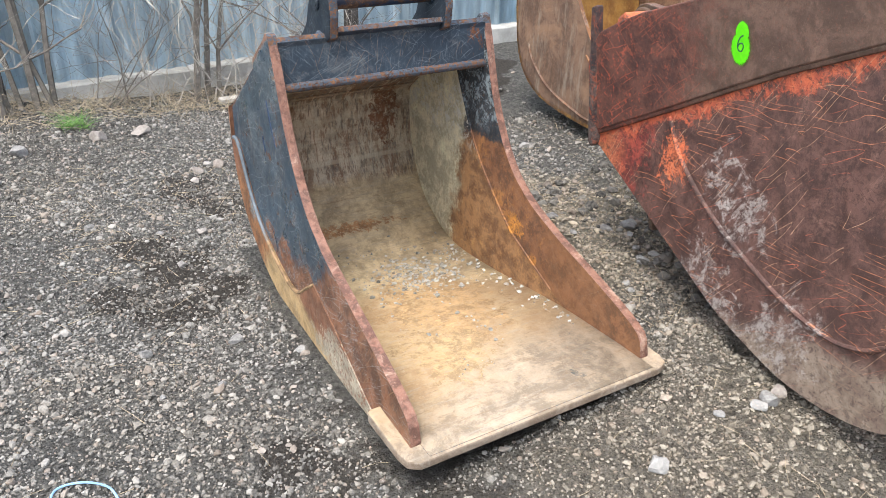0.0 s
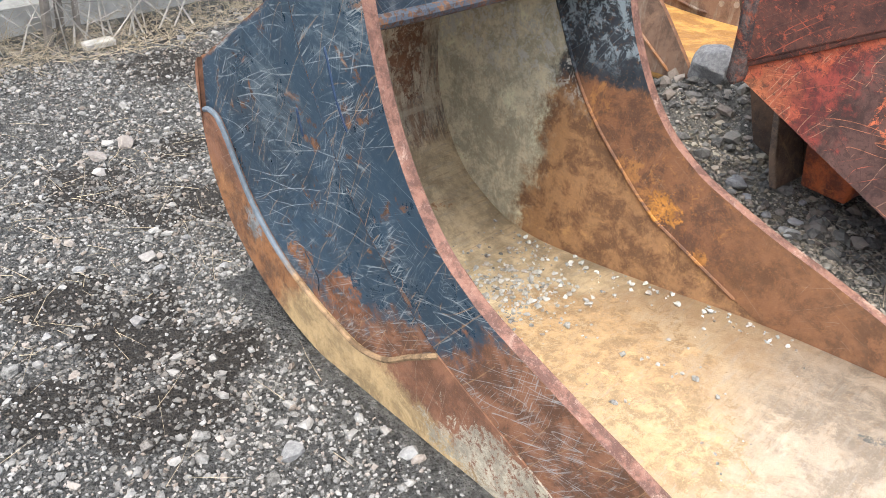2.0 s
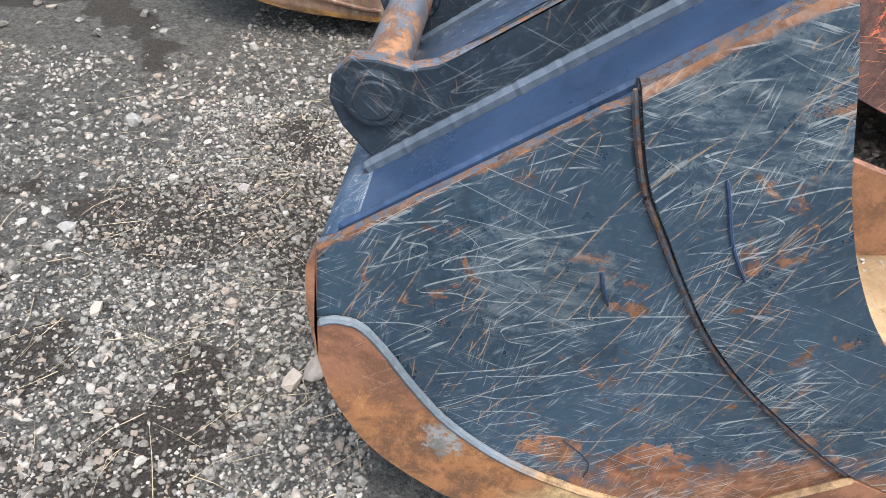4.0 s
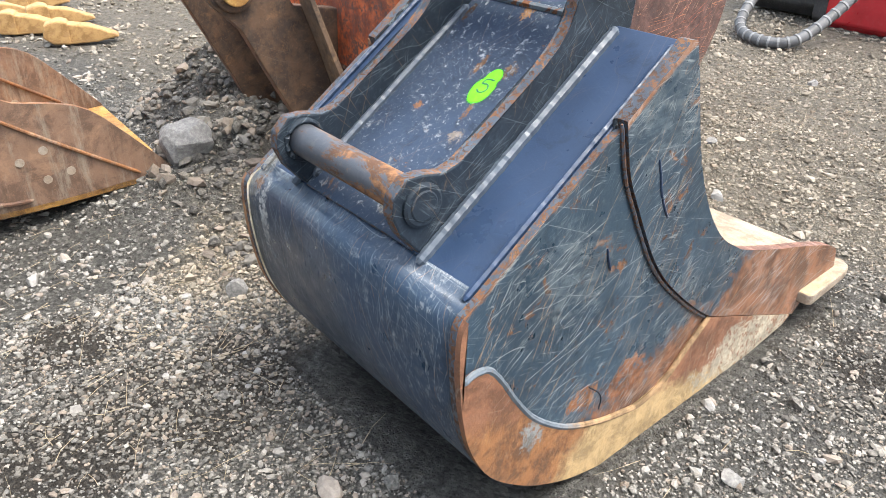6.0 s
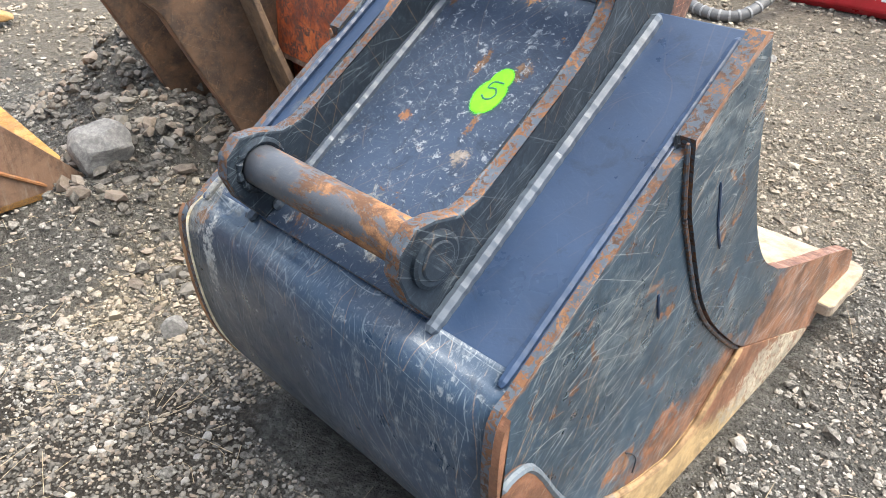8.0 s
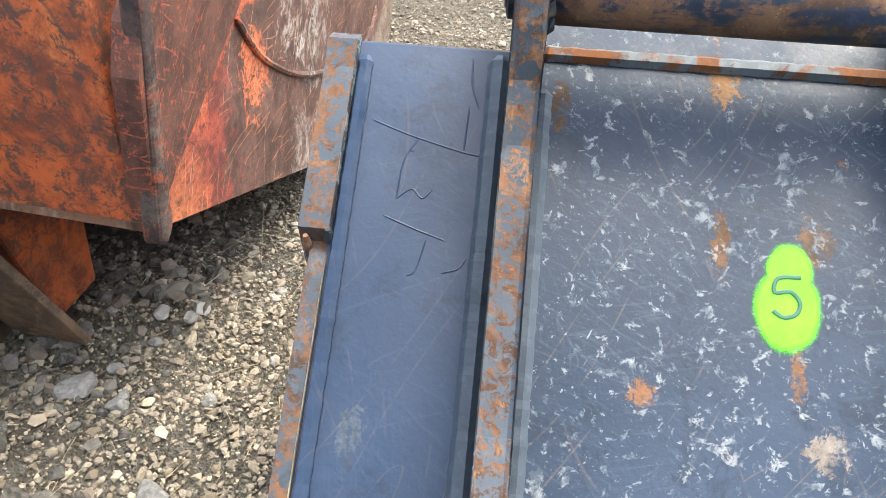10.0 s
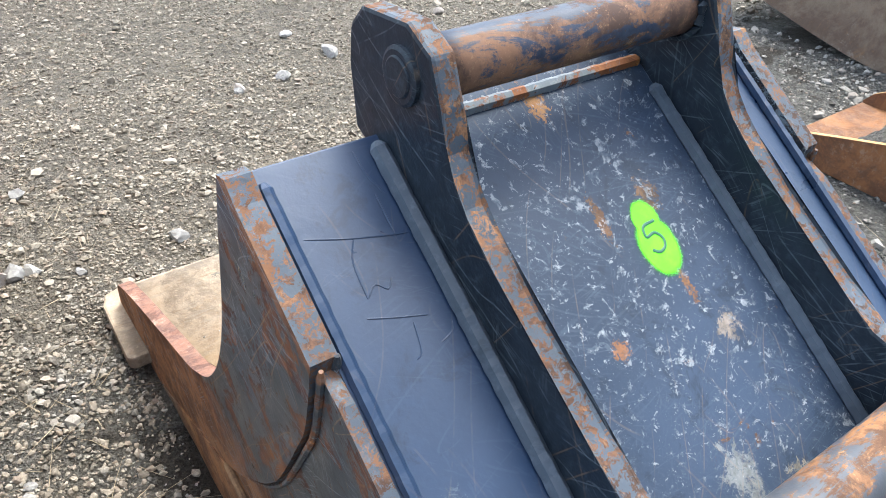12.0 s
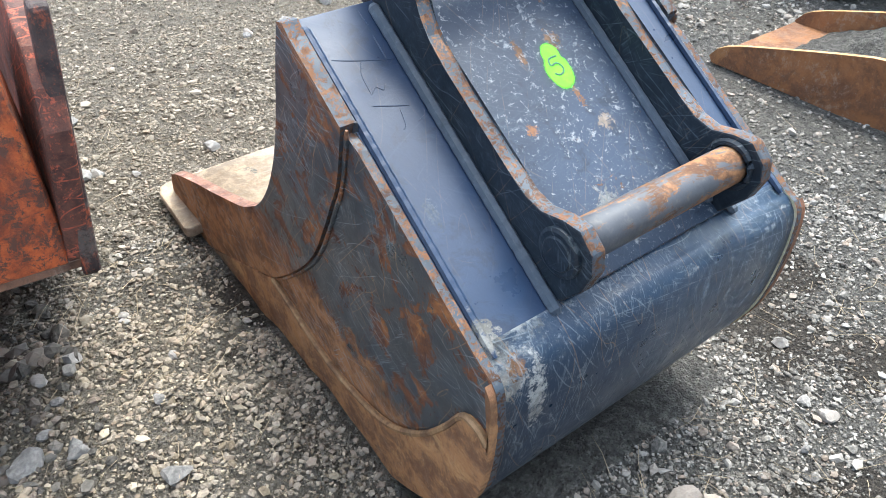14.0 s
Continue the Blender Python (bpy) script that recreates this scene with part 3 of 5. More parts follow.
M["earbrown"] = rust_steel("dark brown ear steel", (0.045, 0.027, 0.018), (0.105, 0.058, 0.032), (0.24, 0.125, 0.055), 8.0, amount=0.5, hairs=0.15)
# This lighter steel also holds the brightness the flange gets by facing up.
M["beam"] = rust_steel("dull brown ear steel", (0.085, 0.058, 0.042), (0.21, 0.135, 0.085), (0.38, 0.24, 0.13), 7.0, amount=0.6, hairs=0.2)


def sandy(n):
    """How much dry yellowish dust lies on the yard: most of it between the buckets."""
    x = n.math("ADD", n.along((1, 0, 0)), n.math("MULTIPLY", n.math("SUBTRACT", n.noise(2.5, 5.0, 0.65), 0.5), 1.6))
    y = n.math("ADD", n.along((0, 1, 0)), n.math("MULTIPLY", n.math("SUBTRACT", n.noise(2.1, 5.0, 0.65), 0.5), 1.2))
    return n.math("MULTIPLY", n.math("MULTIPLY", n.ramp(x, 0.35, 0.75), n.ramp(x, 1.2, 1.7, 1.0, 0.0)), n.math("MULTIPLY", n.ramp(y, 0.2, 0.55), n.ramp(y, 1.35, 1.75, 1.0, 0.0)))


def tanned(n):
    """Dry tan earth trodden into the yard towards its open side."""
    y = n.math("ADD", n.along((0.25, -1, 0)), n.math("MULTIPLY", n.math("SUBTRACT", n.noise(1.6, 6.0, 0.7), 0.5), 1.8))
    return n.math("MULTIPLY", n.ramp(y, -0.45, 0.55), 0.85)


def stone_look(name, lo, hi, per_island=False, dust=True):
    n = Nodes(name)
    if per_island:
        r = n.geo.outputs["Random Per Island"]
    else:
        r = n.t.nodes.new("ShaderNodeObjectInfo").outputs["Random"]
    c = n.mix(n.math("POWER", r, 1.5), lo, hi)
    c = n.mix(n.math("MULTIPLY", n.ramp(n.noise(70.0, 5.0, 0.7), 0.35, 0.7), 0.5), c, tuple(min(0.5, v * 1.35) for v in hi))
    if per_island and dust:
        dusty = n.math("MULTIPLY", n.ramp(n.noise(0.9, 5.0, 0.6), 0.46, 0.64), 0.45)
        c = n.mix(dusty, c, n.mix(r, (0.10, 0.085, 0.068), (0.33, 0.29, 0.235)))
        c = n.mix(tanned(n), c, n.mix(r, (0.12, 0.098, 0.072), (0.34, 0.295, 0.23)))
        c = n.mix(n.math("MULTIPLY", sandy(n), 0.75), c, n.mix(r, (0.15, 0.115, 0.075), (0.46, 0.39, 0.28)))
    warm = n.ramp(n.math("FRACT", n.math("MULTIPLY", r, 7.31)), 0.72, 0.95)
    c = n.mix(n.math("MULTIPLY", warm, 0.4), c, (0.33, 0.25, 0.19))
    return n.done(c, 0.88, n.bump(n.noise(160.0, 4.0, 0.7), 0.4, 0.004), spec=0.25)


M["gravel"] = stone_look("grey gravel stones", (0.028, 0.027, 0.025), (0.30, 0.282, 0.255), True)
M["pebble"] = stone_look("pale pebbles", (0.17, 0.155, 0.13), (0.42, 0.395, 0.345))
M["dirt"] = stone_look("dark earth lumps", (0.03, 0.028, 0.026), (0.17, 0.155, 0.135), True, False)
M["clod"] = stone_look("dry tan earth clods", (0.10, 0.084, 0.066), (0.30, 0.258, 0.205), True, False)
M["bucket_grit"] = stone_look("pale grit", (0.075, 0.066, 0.053), (0.44, 0.41, 0.355), True, False)
M["rock"] = stone_look("pale broken rock", (0.14, 0.135, 0.13), (0.30, 0.285, 0.265))


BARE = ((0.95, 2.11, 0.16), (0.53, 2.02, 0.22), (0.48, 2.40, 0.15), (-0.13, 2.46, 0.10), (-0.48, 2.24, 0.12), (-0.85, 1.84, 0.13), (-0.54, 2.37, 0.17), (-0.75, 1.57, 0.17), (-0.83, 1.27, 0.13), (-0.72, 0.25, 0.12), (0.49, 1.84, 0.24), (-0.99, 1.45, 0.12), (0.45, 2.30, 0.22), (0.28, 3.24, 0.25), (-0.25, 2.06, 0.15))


def soil():
    n = Nodes("gravelly soil")
    grit = n.noise(120.0, 6.0, 0.78)
    c = n.mix(n.ramp(n.noise(45.0, 6.0, 0.75), 0.3, 0.7), (0.038, 0.036, 0.032), (0.20, 0.188, 0.164))
    tan = n.math("MULTIPLY", n.ramp(n.noise(0.9, 5.0, 0.6), 0.48, 0.66), 0.4)
    c = n.mix(tan, c, n.mix(n.ramp(grit, 0.3, 0.7), (0.10, 0.085, 0.065), (0.27, 0.235, 0.18)))
    c = n.mix(tanned(n), c, n.mix(n.ramp(grit, 0.3, 0.7), (0.11, 0.09, 0.066), (0.31, 0.265, 0.205)))
    c = n.mix(n.math("MULTIPLY", sandy(n), 0.8), c, n.mix(n.ramp(grit, 0.3, 0.7), (0.15, 0.12, 0.08), (0.42, 0.35, 0.25)))
    cells = n.voronoi(110.0, out="Color")
    c = n.mix(0.4, c, n.mix(n.math("POWER", n.along((0.4, 0.3, 0.3), cells), 2.0), (0.03, 0.03, 0.03), (0.50, 0.48, 0.45)))
    wide = n.voronoi(42.0, out="Color")
    c = n.mix(0.30, c, n.mix(n.math("POWER", n.along((0.4, 0.3, 0.3), wide), 2.0), (0.03, 0.028, 0.025), (0.42, 0.39, 0.35)))
    d = n.ramp(n.voronoi(110.0), 0.0, 0.5, 1.0, 0.0)
    c = n.mix(n.math("MULTIPLY", tanned(n), 0.55), c, n.mix(n.ramp(n.noise(24.0, 7.0, 0.78), 0.35, 0.65), (0.10, 0.080, 0.058), (0.36, 0.305, 0.23)))
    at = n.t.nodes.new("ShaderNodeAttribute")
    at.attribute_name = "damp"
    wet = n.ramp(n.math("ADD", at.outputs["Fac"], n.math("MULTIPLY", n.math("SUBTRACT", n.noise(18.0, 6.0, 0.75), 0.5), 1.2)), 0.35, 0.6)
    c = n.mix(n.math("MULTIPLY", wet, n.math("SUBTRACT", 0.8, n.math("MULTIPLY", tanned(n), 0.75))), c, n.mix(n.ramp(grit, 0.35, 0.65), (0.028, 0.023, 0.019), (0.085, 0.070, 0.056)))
    h = n.math("ADD", n.math("MULTIPLY", d, 0.7), n.math("ADD", grit, n.math("MULTIPLY", n.noise(28.0, 6.0, 0.7), 1.2)))
    return n.done(c, 0.95, n.bump(h, 1.0, 0.03), spec=0.2)


M["soil"] = soil()


def plain(name, color, rough=0.6, vary=0.25, scale=12.0, bump=0.15, metal=0.0, streak=(1, 1, 1)):
    n = Nodes(name)
    c = n.mix(n.ramp(n.noise(scale, 5.0, 0.65, n.moved(streak)), 0.3, 0.7), tuple(v * (1 - vary) for v in color), tuple(min(0.95, v * (1 + vary)) for v in color))
    c = n.mix(n.math("MULTIPLY", n.ramp(n.noise(scale * 6, 4.0, 0.7), 0.5, 0.8), vary), c, (0.25, 0.22, 0.19))
    return n.done(c, n.ramp(n.noise(scale * 2), 0.3, 0.7, rough - 0.08, rough + 0.1), n.bump(n.noise(scale * 8, 4.0, 0.65), bump, 0.004), metal)


M["dullbrown"] = rust_steel("dull grey-brown plate", (0.115, 0.066, 0.042), (0.215, 0.125, 0.078), (0.33, 0.19, 0.11), 6.0, amount=0.5, streak=(2, 2, 0.3), hairs=0.15)
M["brown2"] = rust_steel("orange-brown rusty plate", (0.12, 0.05, 0.022), (0.24, 0.10, 0.035), (0.36, 0.17, 0.06), 5.0, amount=0.5, pale=0.25)
M["greybrown"] = rust_steel("grey-brown worn plate", (0.15, 0.10, 0.07), (0.24, 0.18, 0.13), (0.30, 0.17, 0.08), 4.0, amount=0.6, pale=0.4)
M["tooth"] = rust_steel("ochre tooth steel", (0.28, 0.15, 0.05), (0.46, 0.27, 0.10), (0.55, 0.36, 0.16), 9.0, amount=0.5)
M["redpaint"] = plain("glossy red paint", (0.42, 0.018, 0.024), 0.35, 0.18, 4.0, 0.05)
M["blackrubber"] = plain("black dusty steel", (0.028, 0.027, 0.027), 0.6, 0.4)
M["hose"] = plain("dark grey hose", (0.09, 0.09, 0.092), 0.6, 0.3)
M["hose2"] = plain("dusty hose rib", (0.20, 0.20, 0.20), 0.7, 0.25)
M["emblem"] = plain("dark emblem", (0.06, 0.012, 0.014), 0.5, 0.2)
M["white"] = plain("white lettering", (0.72, 0.68, 0.66), 0.6, 0.12)
M["cord"] = plain("pale blue cord", (0.25, 0.42, 0.62), 0.6, 0.2)
M["sheet"] = plain("weathered blue-grey sheet metal", (0.40, 0.48, 0.52), 0.5, 0.28, 2.5, 0.1, 0.0, (3, 3, 0.5))
M["concrete"] = plain("stained concrete", (0.42, 0.40, 0.36), 0.9, 0.25, 5.0, 0.4)
M["post"] = plain("dark post timber", (0.05, 0.042, 0.036), 0.8, 0.4, 9.0, 0.4, 0.0, (4, 4, 0.4))
M["twig"] = plain("pale dry twig bark", (0.46, 0.42, 0.36), 0.85, 0.3, 20.0, 0.3)
M["bark"] = plain("grey-brown bark", (0.17, 0.145, 0.12), 0.85, 0.35, 20.0, 0.4)
M["straw"] = plain("dry straw", (0.34, 0.275, 0.185), 0.8, 0.3, 30.0)
M["green"] = plain("green grass", (0.10, 0.20, 0.04), 0.7, 0.3, 30.0)
M["water"] = plain("shallow water", (0.05, 0.055, 0.06), 0.42, 0.2, 3.0, 0.02)

# ---- the ground ----
MOUNDS = ((0.65, 0.1, 0.075, 0.85), (0.2, -0.9, 0.05, 0.8), (0.72, 1.05, 0.10, 0.36), (1.12, 0.60, 0.05, 0.30), (1.0, -0.35, 0.06, 0.4), (1.6, 0.95, 0.12, 0.42), (2.2, 0.85, 0.20, 0.36), (1.85, 1.4, 0.11, 0.45), (1.88, 1.2, 0.07, 0.25), (2.55, 0.9, 0.18, 0.3), (2.75, 0.68, 0.22, 0.4), (-1.6, 3.6, 0.12, 0.9))


def ground_z(x, y):
    z = 0.022 * noise.noise(Vector((x * 0.9, y * 0.9, 3.1))) + 0.012 * noise.noise(Vector((x * 3.1, y * 3.1, 7.7)))
    near = min(1.0, max(0.0, (abs(x) - 0.45) * 4, (abs(y - 0.85) - 0.9) * 4))
    z = z * (0.25 + 0.75 * near) - 0.012
    for mx, my, h, s in MOUNDS:
        d = ((x - mx) ** 2 + (y - my) ** 2) / (s * s)
        if d < 6:
            z += h * math.exp(-d) * (1 + 0.35 * noise.noise(Vector((x * 7, y * 7, 0))))
    # the bucket has pressed the earth down
    under = min(1.0, max(0.0, (0.43 - abs(x - 0.01)) / 0.06, 0.0)) * min(1.0, max(0.0, (y - 0.0) / 0.15)) * min(1.0, max(0.0, (1.52 - y) / 0.1))
    return z + (min(z, -0.055) - z) * under


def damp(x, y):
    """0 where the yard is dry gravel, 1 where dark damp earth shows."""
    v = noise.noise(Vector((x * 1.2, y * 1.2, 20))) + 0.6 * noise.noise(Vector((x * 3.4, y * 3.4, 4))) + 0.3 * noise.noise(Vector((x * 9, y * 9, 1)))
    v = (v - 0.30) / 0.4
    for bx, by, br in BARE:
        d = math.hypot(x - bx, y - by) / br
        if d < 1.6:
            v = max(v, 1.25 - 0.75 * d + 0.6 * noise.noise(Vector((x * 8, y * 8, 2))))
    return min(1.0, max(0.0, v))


def axis_steps(lo, hi, step, far):
    """Even steps in the middle, ever wider ones out to far."""
    out = list(np.arange(lo, hi + step / 2, step))
    s, v = step, out[-1]
    while v < far:
        s *= 1.5
        v += s
        out.append(v)
    s, v = step, out[0]
    while v > -far:
        s *= 1.5
        v -= s
        out.insert(0, v)
    return out


def build_ground():
    xs, ys = axis_steps(-3.6, 3.6, 0.045, 900), axis_steps(-3.2, 4.6, 0.045, 900)
    verts = [(x, y, ground_z(x, y) if abs(x) < 30 and abs(y) < 30 else 0.0) for y in ys for x in xs]
    w = len(xs)
    faces = [(j * w + i, j * w + i + 1, (j + 1) * w + i + 1, (j + 1) * w + i) for j in range(len(ys) - 1) for i in range(w - 1)]
    me = bpy.data.meshes.new("ground")
    me.from_pydata(verts, [], faces)
    me.materials.append(M["soil"])
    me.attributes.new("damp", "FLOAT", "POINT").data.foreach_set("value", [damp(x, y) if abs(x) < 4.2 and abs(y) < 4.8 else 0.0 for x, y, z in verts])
    me.polygons.foreach_set("use_smooth", [True] * len(faces))
    return tagged(new("ground", me), "trampled grey gravel yard with damp brown patches", "ground", kind="structure")


build_ground()

ICO = bmesh.new()
bmesh.ops.create_icosphere(ICO, subdivisions=1, radius=1)
ICO_V = np.array([v.co[:] for v in ICO.verts])
ICO_F = np.array([[v.index for v in f.verts] for f in ICO.faces])
ICO.free()


def covered(x, y):
    return -0.47 < x < 0.47 and 0.0 < y < 1.62


BOX_V = np.array([(x, y, z) for x in (-0.7, 0.7) for y in (-0.7, 0.7) for z in (-0.7, 0.7)])
BOX_F = np.array([(0, 1, 3), (0, 3, 2), (4, 6, 7), (4, 7, 5), (0, 4, 5), (0, 5, 1), (2, 3, 7), (2, 7, 6), (0, 2, 6), (0, 6, 4), (1, 5, 7), (1, 7, 3)])


def scatter(name, label, boxes, size, seed, sink=0.3, look_of="gravel", shape=None, spare=True, level=ground_z):
    """Loose stones over boxes (x0, x1, y0, y1, number a square metre), as one mesh."""
    rnd = np.random.default_rng(seed)
    pts = []
    for x0, x1, y0, y1, per in boxes:
        k = int((x1 - x0) * (y1 - y0) * per)
        p = np.c_[rnd.uniform(x0, x1, k), rnd.uniform(y0, y1, k)]
        pts += [q for q in p if not (level is ground_z and covered(*q)) and not (spare and rnd.random() < 0.85 * damp(*q)) and not (look_of == "gravel" and 0.45 < q[0] < 1.3 and 0.2 < q[1] < 1.6 and rnd.random() < 0.6)]
    pts = [q for q in pts if noise.noise(Vector((q[0] * 1.3, q[1] * 1.3, seed))) + 0.6 * noise.noise(Vector((q[0] * 4, q[1] * 4, seed))) > rnd.uniform(-1.1, 0.35)]
    n = len(pts)
    sv, sf = shape or (ICO_V, ICO_F)
    r = size[0] * (size[1] / size[0]) ** (rnd.random(n) ** 2.2)
    base = sv[None] * rnd.uniform(0.55, 1.3, (n, len(sv), 1))
    base = base * np.stack([rnd.uniform(0.8, 1.3, n), rnd.uniform(0.7, 1.0, n), rnd.uniform(0.45, 0.85, n)], 1)[:, None] * r[:, None, None]
    a, t = rnd.uniform(0, 2 * np.pi, n), rnd.normal(0, 0.35, n)
    ca, sa, ct, st = np.cos(a), np.sin(a), np.cos(t), np.sin(t)
    x, y, z = base[..., 0], base[..., 1], base[..., 2]
    y, z = ct[:, None] * y - st[:, None] * z, st[:, None] * y + ct[:, None] * z
    x, y = ca[:, None] * x - sa[:, None] * y, sa[:, None] * x + ca[:, None] * y
    gz = np.array([level(*q) for q in pts])
    pts = np.array(pts)
    v = np.stack([x + pts[:, :1], y + pts[:, 1:2], z + (gz + r * (0.6 - sink))[:, None]], -1).reshape(-1, 3)
    f = (sf[None] + (np.arange(n) * len(sv))[:, None, None]).reshape(-1, 3)
    me = bpy.data.meshes.new(name)
    me.vertices.add(len(v)), me.loops.add(f.size), me.polygons.add(len(f))
    me.vertices.foreach_set("co", v.ravel())
    me.loops.foreach_set("vertex_index", f.ravel())
    me.polygons.foreach_set("loop_start", np.arange(0, f.size, 3))
    me.materials.append(M[look_of])
    me.polygons.foreach_set("use_smooth", [False] * len(f))
    me.update(calc_edges=True)
    return tagged(new(name, me), label, "gravel", kind="stuff")


scatter("gravel", "loose grey gravel stones scattered on the yard", (
    (-1.8, 1.5, -0.9, 2.6, 1900), (-2.2, 1.5, 2.6, 4.0, 1900), (-3.4, -1.8, -1.0, 2.6, 450), (1.5, 3.6, -1.2, 2.6, 600), (-2.5, 2.6, -3.4, -0.9, 600)), (0.005, 0.0165), 11)
scatter("far_gravel", "grey gravel and crushed stone on the far yard", (
    (3.4, 7.5, -2.4, 2.2, 330), (0.3, 5.0, -5.2, -2.4, 260), (-4.5, -2.4, -3.2, 3.2, 260), (-3.0, 0.3, -5.0, -3.2, 200)), (0.010, 0.03), 15)
scatter("coarse_gravel", "coarse pale crushed stones on the yard", (
    (-1.9, 2.4, -0.9, 4.0, 38), (-3.0, 2.6, -3.4, -0.9, 18)), (0.012, 0.030), 12)
scatter("fine_gravel", "fine grey crushed grit covering the yard", (
    (-1.5, 1.2, -0.6, 2.5, 11000), (-1.6, 0.8, -1.7, -0.6, 3500), (-1.8, 0.8, 2.5, 3.6, 4500), (1.1, 2.2, 0.2, 1.6, 3500)), (0.003, 0.0075), 13, shape=(BOX_V, BOX_F))
scatter("yard_grit", "small tan and grey stones trodden into the yard", ((-2.6, 2.8, -3.4, -0.6, 1900), (1.5, 3.4, -0.6, 2.6, 1200), (-3.2, -1.8, -0.6, 3.0, 1200)), (0.005, 0.012), 17, shape=(BOX_V, BOX_F))
scatter("rubble", "dark lumpy earth and rubble under the red bucket", (
    (0.95, 2.0, 0.35, 1.55, 520), (1.6, 3.2, 0.25, 1.25, 1300), (0.95, 1.5, -0.1, 0.6, 350)), (0.012, 0.04), 14, look_of="dirt")
scatter("earth_clods", "dry tan earth clods heaped beside the bucket", ((0.46, 1.3, 0.3, 1.6, 8000), (0.40, 1.2, 1.6, 2.1, 4500), (0.47, 1.0, 0.0, 0.3, 3000)), (0.003, 0.013), 19, look_of="clod")
scatter("earth_crumbs", "dark damp earth crumbs on the bare patches", [(x - r * 1.3, x + r * 1.3, y - r * 1.3, y + r * 1.3, 3800) for x, y, r in BARE] + [(-0.5, 0.5, 1.62, 2.0, 3500)], (0.0035, 0.011), 16, look_of="dirt", spare=False)

# ---- the dark blue excavator bucket ----
W, PL = 0.424, 0.018
XC = 0.010                            # the bucket's middle plane
SLOPE = -0.70


def back_z(y):
    return 0.932 + SLOPE * (y - 1.25)


def centred(bm):
    """Shifted to the bucket's middle plane, a little wider towards the lip."""
    for v in bm.verts:
        v.co.x *= 1 + 0.03 * min(1.0, max(0.0, (0.5 - v.co.y) / 0.5))
        v.co.x += XC
    return bm


def lined_plate(outer, inner, x0, x1, wide=2):
    """A bent plate between two lines (y, z) of as many points. Slots: 0 outside, 1 inside, 2 the rim."""
    bm = bmesh.new()
    xs = [x0 + (x1 - x0) * k / wide for k in range(wide + 1)]
    lo = [[bm.verts.new((x, y, z)) for y, z in outer] for x in xs]
    hi = [[bm.verts.new((x, y, z)) for y, z in inner] for x in xs]
    n = len(outer)
    for k in range(wide):
        for i in range(n - 1):
            bm.faces.new((lo[k][i], lo[k + 1][i], lo[k + 1][i + 1], lo[k][i + 1])).material_index = 0
            bm.faces.new((hi[k][i], hi[k][i + 1], hi[k + 1][i + 1], hi[k + 1][i])).material_index = 1
        for i in (0, n - 1):
            bm.faces.new((lo[k][i], lo[k + 1][i], hi[k + 1][i], hi[k][i])).material_index = 2
    for k in (0, wide):
        for i in range(n - 1):
            bm.faces.new((lo[k][i], lo[k][i + 1], hi[k][i + 1], hi[k][i])).material_index = 2
    bmesh.ops.recalc_face_normals(bm, faces=bm.faces)
    return bm


FRONT = [(1.07, 1.058), (1.048, 1.0), (1.026, 0.935), (0.999, 0.85), (0.969, 0.772), (0.93, 0.692), (0.87, 0.598), (0.79, 0.512), (0.69, 0.447), (0.60, 0.411), (0.45, 0.361), (0.335, 0.329), (0.18, 0.281), (0.10, 0.252), (0.052, 0.228)]
HEEL = [(0.2, 0.05), (0.24, 0.04), (0.53, -0.008), (0.67, -0.017), (0.85, -0.027), (1.0, -0.03), (1.14, -0.025), (1.29, 0.008), (1.405, 0.058), (1.5, 0.12), (1.592, 0.207), (1.648, 0.31), (1.672, 0.40), (1.684, 0.5), (1.686, 0.575), (1.681, 0.622), (1.667, 0.645)]
STRIP = [(1.266, 0.933), (1.253, 0.88), (1.228, 0.80), (1.19, 0.728), (1.15, 0.655), (1.09, 0.556), (1.015, 0.466), (0.925, 0.383), (0.84, 0.312), (0.775, 0.266)]
BANDS = {-1: [(1.684, 0.488), (1.66, 0.506), (1.635, 0.51), (1.605, 0.50), (1.57, 0.455), (1.52, 0.372), (1.455, 0.287), (1.35, 0.203), (1.225, 0.146), (1.12, 0.117), (1.04, 0.105), (0.945, 0.132), (0.863, 0.197), (0.775, 0.262)],
         1: [(1.684, 0.468), (1.668, 0.50), (1.64, 0.515), (1.605, 0.507), (1.56, 0.435), (1.49, 0.34), (1.414, 0.265), (1.33, 0.21), (1.245, 0.184), (1.116, 0.175), (1.0, 0.19), (0.9, 0.225), (0.775, 0.262)]}
FLOOR_IN = [(-0.034, 0.151), (0.12, 0.1435), (0.35, 0.125), (0.51, 0.105), (0.65, 0.08), (0.79, 0.055), (0.9, 0.037), (1.06, 0.016), (1.15, 0.008), (1.24, 0.012), (1.33, 0.033), (1.41, 0.07), (1.49, 0.118), (1.565, 0.205), (1.62, 0.31), (1.648, 0.40), (1.66, 0.5), (1.661, 0.575), (1.652, 0.615), (1.636, 0.632), (1.622, 0.642), (1.603, 0.655)]
FLOOR_OUT = [(-0.034, 0.132), (0.12, 0.118), (0.35, 0.08), (0.51, 0.055), (0.65, 0.03), (0.79, 0.01), (0.9, -0.005), (1.06, -0.02), (1.15, -0.022), (1.24, -0.012), (1.33, 0.012), (1.41, 0.048), (1.495, 0.10), (1.585, 0.193), (1.64, 0.30), (1.667, 0.40), (1.679, 0.5), (1.681, 0.575), (1.675, 0.620), (1.655, 0.646), (1.637, back_z(1.637) - 0.006), (1.615, back_z(1.615) - 0.006)]


